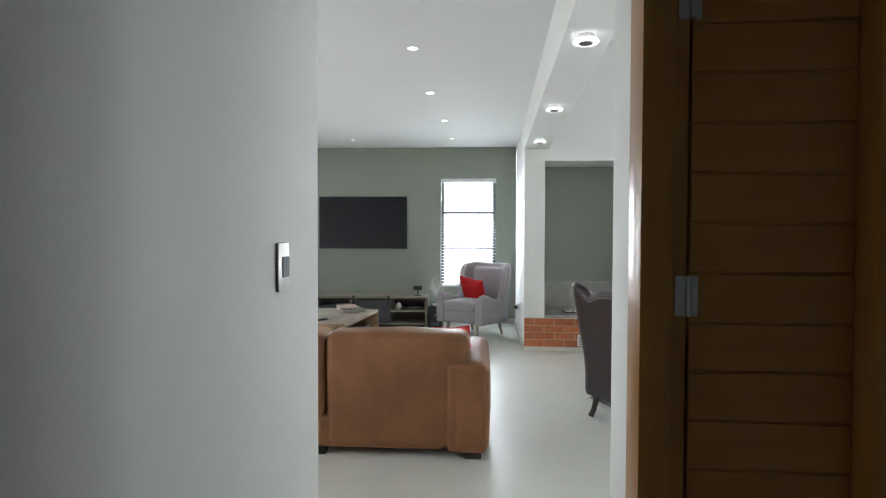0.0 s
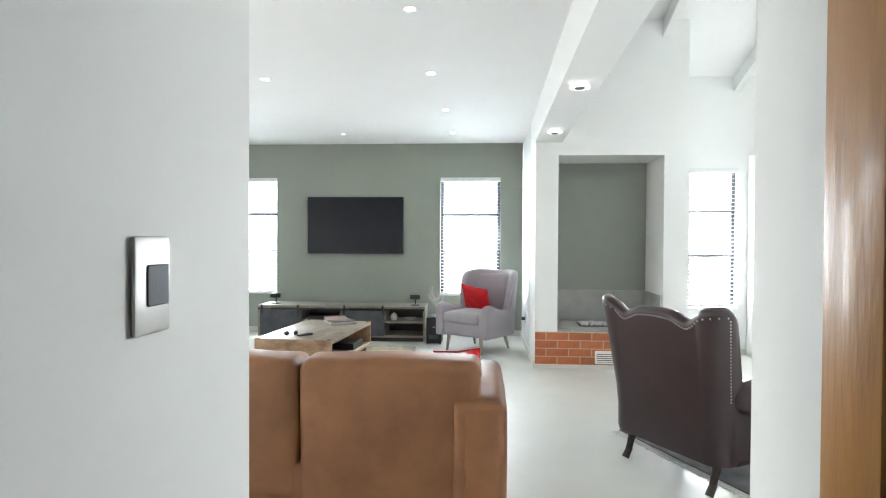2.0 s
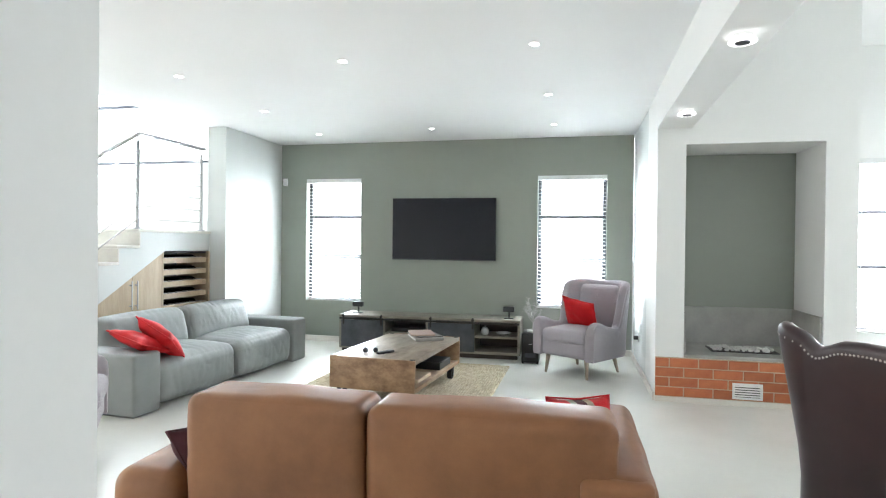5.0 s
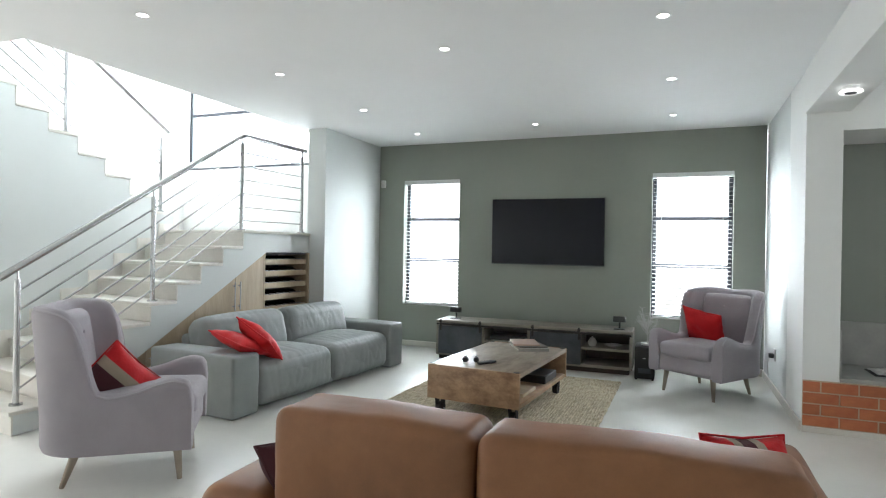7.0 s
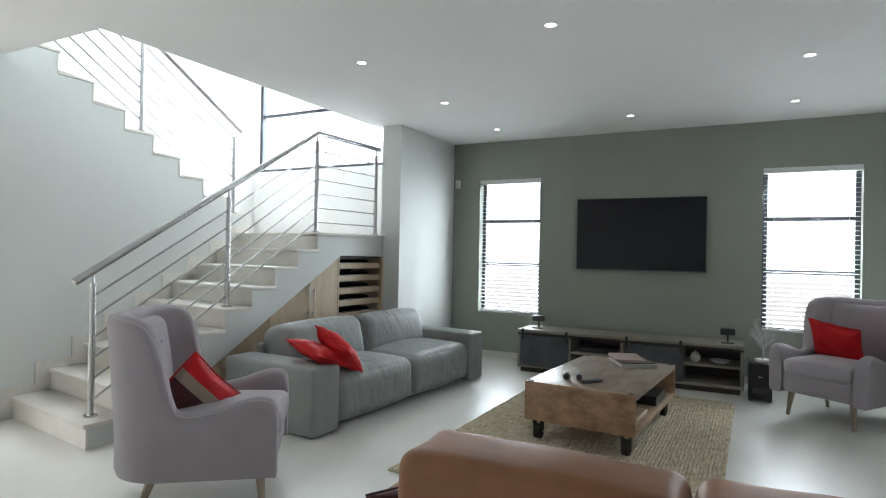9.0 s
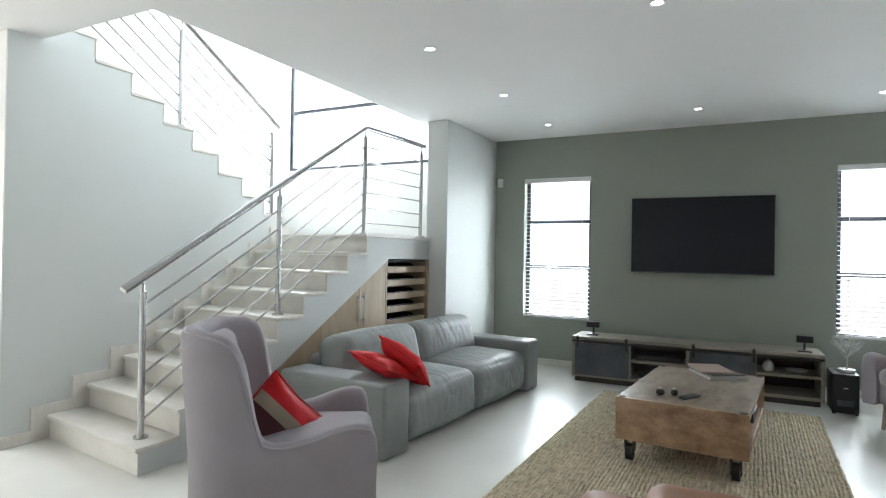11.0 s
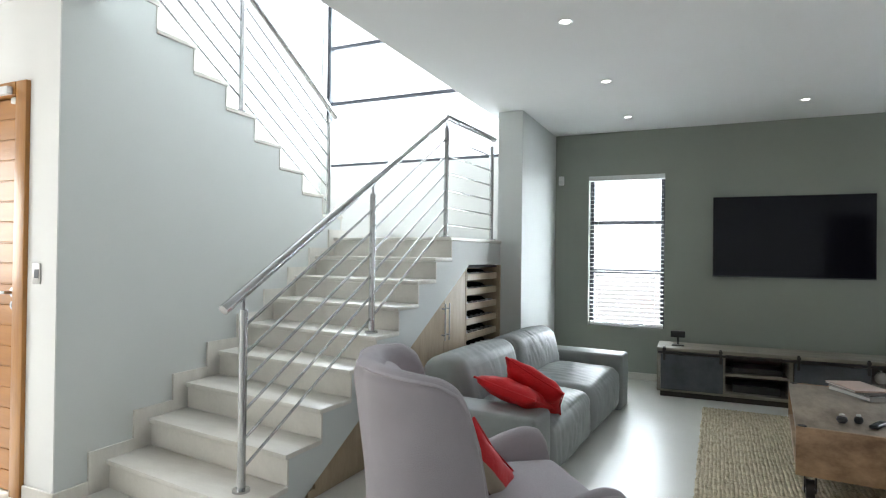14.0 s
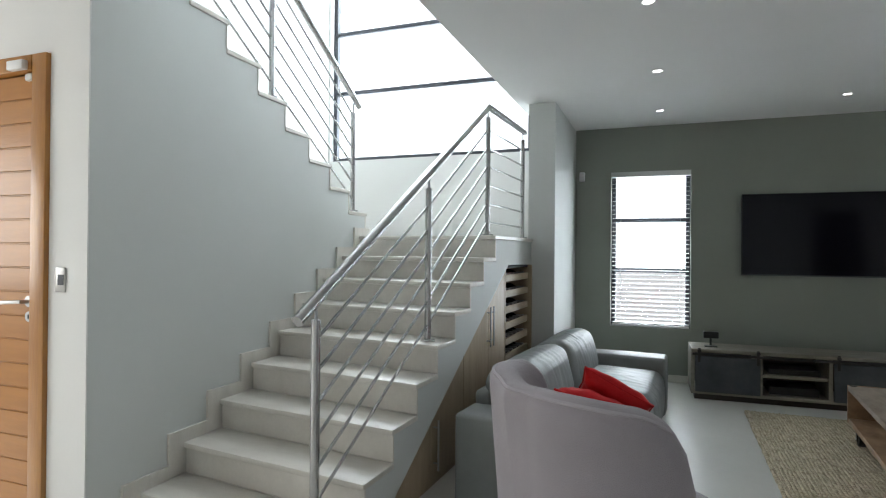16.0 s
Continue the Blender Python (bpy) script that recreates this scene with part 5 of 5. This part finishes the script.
def display_cabinet():
    c = empty("display_cabinet", pose(2.937, 8.545, 0), "tall white display cabinet with glass doors and glass shelves", "cabinet")
    w, d, h = 1.33, 0.645, 2.30
    part("side_panel", box(0.0, 0.024, 0.0, 0.02, d, h, 0.002, 1), WALU, c)
    part("side_panel", box(w - 0.02, 0.024, 0.0, w, d, h, 0.002, 1), WALU, c)
    part("top_panel", box(0.0205, 0.024, h - 0.03, w - 0.0205, d, h, 0.002, 1), WALU, c)
    part("plinth", box(0.0205, 0.03, 0.0, w - 0.0205, d, 0.075, 0.002, 1), WALU, c)
    part("back_panel", box(0.0205, d - 0.012, 0.076, w - 0.0205, d, h - 0.031), CABGREY, c, "blue-grey back panel", None)
    part("mid_shelf", box(0.0205, 0.045, 1.205, w - 0.0205, d - 0.0125, 1.235, 0.002, 1), CABGREY, c)
    part("divider", box(w / 2 - 0.009, 0.045, 0.076, w / 2 + 0.009, d - 0.0125, 1.204), CABGREY, c, "", None)
    for z in (1.93, 1.58, 0.86, 0.44):
        a = part("glass_shelf", box(0.0205, 0.06, z, w - 0.0205, d - 0.0125, z + 0.008), GLASSWARE, c, "", None)
        a.visible_shadow = False
    n = 4
    dw = w / n
    for i in range(n):
        x0, x1 = dw * i + 0.0015, dw * (i + 1) - 0.0015
        door = part("door", holed("y", x0, x1, 0.055, h - 0.004, 0.0, 0.022, [(x0 + 0.034, x1 - 0.034, 0.10, h - 0.05)]), WALU, c, "white door frame", None)
        p = part("pane", box(x0 + 0.034, 0.008, 0.10, x1 - 0.034, 0.013, h - 0.05), CABGLASS, door, "", None)
        p.visible_shadow = False
        hx = x1 - 0.017 if i % 2 == 0 else x0 + 0.017
        hn = part("handle", rod((hx, -0.028, 0.90), (hx, -0.028, 1.10), 0.006, n=10), CHROME, door)
        for z in (0.93, 1.07):
            part("standoff", rod((hx, -0.028, z), (hx, 0.0, z), 0.004, n=8), CHROME, hn)
    return c


GLASSWARE = glass_mat("thin_glassware", (0.86, 0.88, 0.89))
CABGLASS = glass_mat("cabinet_pane", (0.80, 0.84, 0.87))
CABGREY = mat("blue_grey_laminate", (0.16, 0.18, 0.20), 0.5, (0.13, 0.15, 0.17), 3.0, 0.03, 60)
display_cabinet()
glass_thing("decanter", pose(3.12, 8.78, 1.939), [(0.055, 0.0), (0.075, 0.02), (0.07, 0.07), (0.022, 0.15), (0.02, 0.24), (0.036, 0.27), (0.032, 0.27), (0.016, 0.235)], "clear glass wine decanter on the top shelf", "decanter")
glass_thing("glass_cloche", pose(3.13, 8.78, 1.236), [(0.075, 0.0), (0.078, 0.02), (0.078, 0.20), (0.06, 0.26), (0.02, 0.285), (0.012, 0.30), (0.018, 0.315), (0.0, 0.325)], "tall clear glass cloche on the middle shelf", "cloche")
glass_thing("glass_dome", pose(3.235, 8.72, 1.236), [(0.065, 0.0), (0.066, 0.01), (0.056, 0.05), (0.03, 0.078), (0.0, 0.086)], "low clear glass dome on the middle shelf", "dome")
for x, z in ((3.10, 0.869), (3.42, 0.869), (3.12, 0.449)):
    pl = empty("serving_plate", pose(x, 8.73, z), "shallow white serving plate on a glass shelf", "plate", "crockery in the cabinet")
    part("rim", lathe([(0.06, 0.0), (0.075, 0.004), (0.125, 0.020), (0.12, 0.023), (0.07, 0.009), (0.0, 0.007)], 26), CERAMIC, pl)
for k, (x, y) in enumerate(((3.22, 8.72), (3.27, 8.78), (3.40, 8.70), (3.46, 8.76), (3.53, 8.70))):
    glass_thing("tumbler", pose(x, y, 0.449), [(0.026, 0.0), (0.032, 0.004), (0.038, 0.10), (0.036, 0.10), (0.029, 0.008), (0.0, 0.007)], "small clear glass tumbler on the lower shelf", "glass")
for x in (3.38, 3.44, 3.50):
    glass_thing("wine_glass", pose(x, 8.70, 0.869), [(0.032, 0.0), (0.004, 0.006), (0.004, 0.075), (0.028, 0.10), (0.036, 0.14), (0.029, 0.19), (0.027, 0.19), (0.033, 0.14), (0.0, 0.085)], "clear stemmed wine glass on a glass shelf", "glass")
ty = empty("oval_tray", pose(3.125, 8.80, 0.0765, -14), "oval silver tray leaning at the bottom of the cabinet", "tray")
part("dish", moved(lathe([(0.0, 0.0), (0.125, 0.0), (0.142, 0.010), (0.146, 0.018), (0.138, 0.018), (0.12, 0.006), (0.0, 0.005)], 30), Matrix.Translation((0, 0, 0.165)) @ pose(0, 0, 0, 90) @ Matrix.Diagonal((1.0, 1.12, 1, 1))), STEEL, ty)


# ---- low round table with a chess set ----
CT = pose(2.25, 6.10, 0.012, 0, 0, 18)


def round_table():
    t = empty("round_low_table", CT, "low round weathered wooden table standing on the grey rug", "table")
    part("tabletop", lathe([(0.0, 0.375), (0.405, 0.375), (0.415, 0.385), (0.415, 0.40), (0.405, 0.41), (0.0, 0.41)], 48), RUSTTOP, t)
    part("lower_shelf", lathe([(0.0, 0.20), (0.37, 0.20), (0.38, 0.21), (0.38, 0.222), (0.37, 0.23), (0.0, 0.23)], 48), RUSTTOP, t)
    for k in range(4):
        a = math.pi / 4 + k * math.pi / 2
        x, y = 0.33 * math.cos(a), 0.33 * math.sin(a)
        part("leg", box(x - 0.025, y - 0.025, 0.0, x + 0.025, y + 0.025, 0.374, 0.004, 1), DARKWOOD, t)
    return t


round_table()
board = empty("chess_board", CT @ pose(-0.10, 0.0, 0.411), "dark and pale wooden chess board on the low table", "chess board")
part("frame", box(-0.20, -0.20, 0.0, 0.20, 0.20, 0.012, 0.003, 1), DARKWOOD, board)
sq_me = [mesh_of("square", box(-0.0215, -0.0215, 0.0122, 0.0215, 0.0215, 0.0142), mm) for mm in (OAK, DARKWOOD)]
for i in range(8):
    for j in range(8):
        part("square", sq_me[(i + j) % 2], OAK, board, m=pose(-0.154 + 0.044 * i, -0.154 + 0.044 * j, 0))
men = [mesh_of("body", lathe([(0.0, 0.0), (0.016, 0.0), (0.017, 0.006), (0.008, 0.016), (0.006, hh * 0.6), (0.011, hh * 0.66), (0.006, hh * 0.72), (0.011, hh * 0.88), (0.004, hh), (0.0, hh + 0.001)], 12), mm, 40) for mm in (PEWTER, DARKWOOD) for hh in (0.05, 0.085)]
for side in (0, 1):
    for row in (0, 1):
        for i in range(8):
            y = (-1 if side else 1) * (0.154 - 0.044 * row)
            man = empty("chess_piece", CT @ pose(-0.10 - 0.154 + 0.044 * i, y, 0.4255), "dark turned chess piece" + " on the board" if side else "pewter turned chess piece on the board", "chess piece", "chess pieces")
            part("body", men[side * 2 + (1 - row)], PEWTER, man)

# ---- added patio beyond the unseen sliding door ----
def stool(m):
    s = empty("bar_stool", m, "dark metal stool on the added patio, out of view", "stool", "patio stools")
    part("seat", lathe([(0.0, 0.70), (0.16, 0.70), (0.17, 0.715), (0.15, 0.735), (0.0, 0.735)], 18), BLACK, s)
    for k in range(4):
        a = math.pi / 4 + k * math.pi / 2
        part("leg", rod((0.19 * math.cos(a), 0.19 * math.sin(a), 0), (0.12 * math.cos(a), 0.12 * math.sin(a), 0.70), 0.014, n=8), BLACK, s)
    return s


pt = empty("patio_table", pose(5.45, 10.8, -0.12), "dark patio table behind the added door, out of view", "table")
part("tabletop", box(-0.8, -0.4, 0.88, 0.8, 0.4, 0.92, 0.006, 1), ZINC, pt)
for x in (-0.72, 0.72):
    for y in (-0.33, 0.33):
        part("leg", box(x - 0.03, y - 0.03, 0, x + 0.03, y + 0.03, 0.879), BLACK, pt, "", None)
s0 = stool(pose(4.95, 10.0, -0.12))
copy_thing(s0, pose(5.4, 9.95, -0.12, 0, 0, 20))
copy_thing(s0, pose(5.85, 10.0, -0.12, 0, 0, 40))
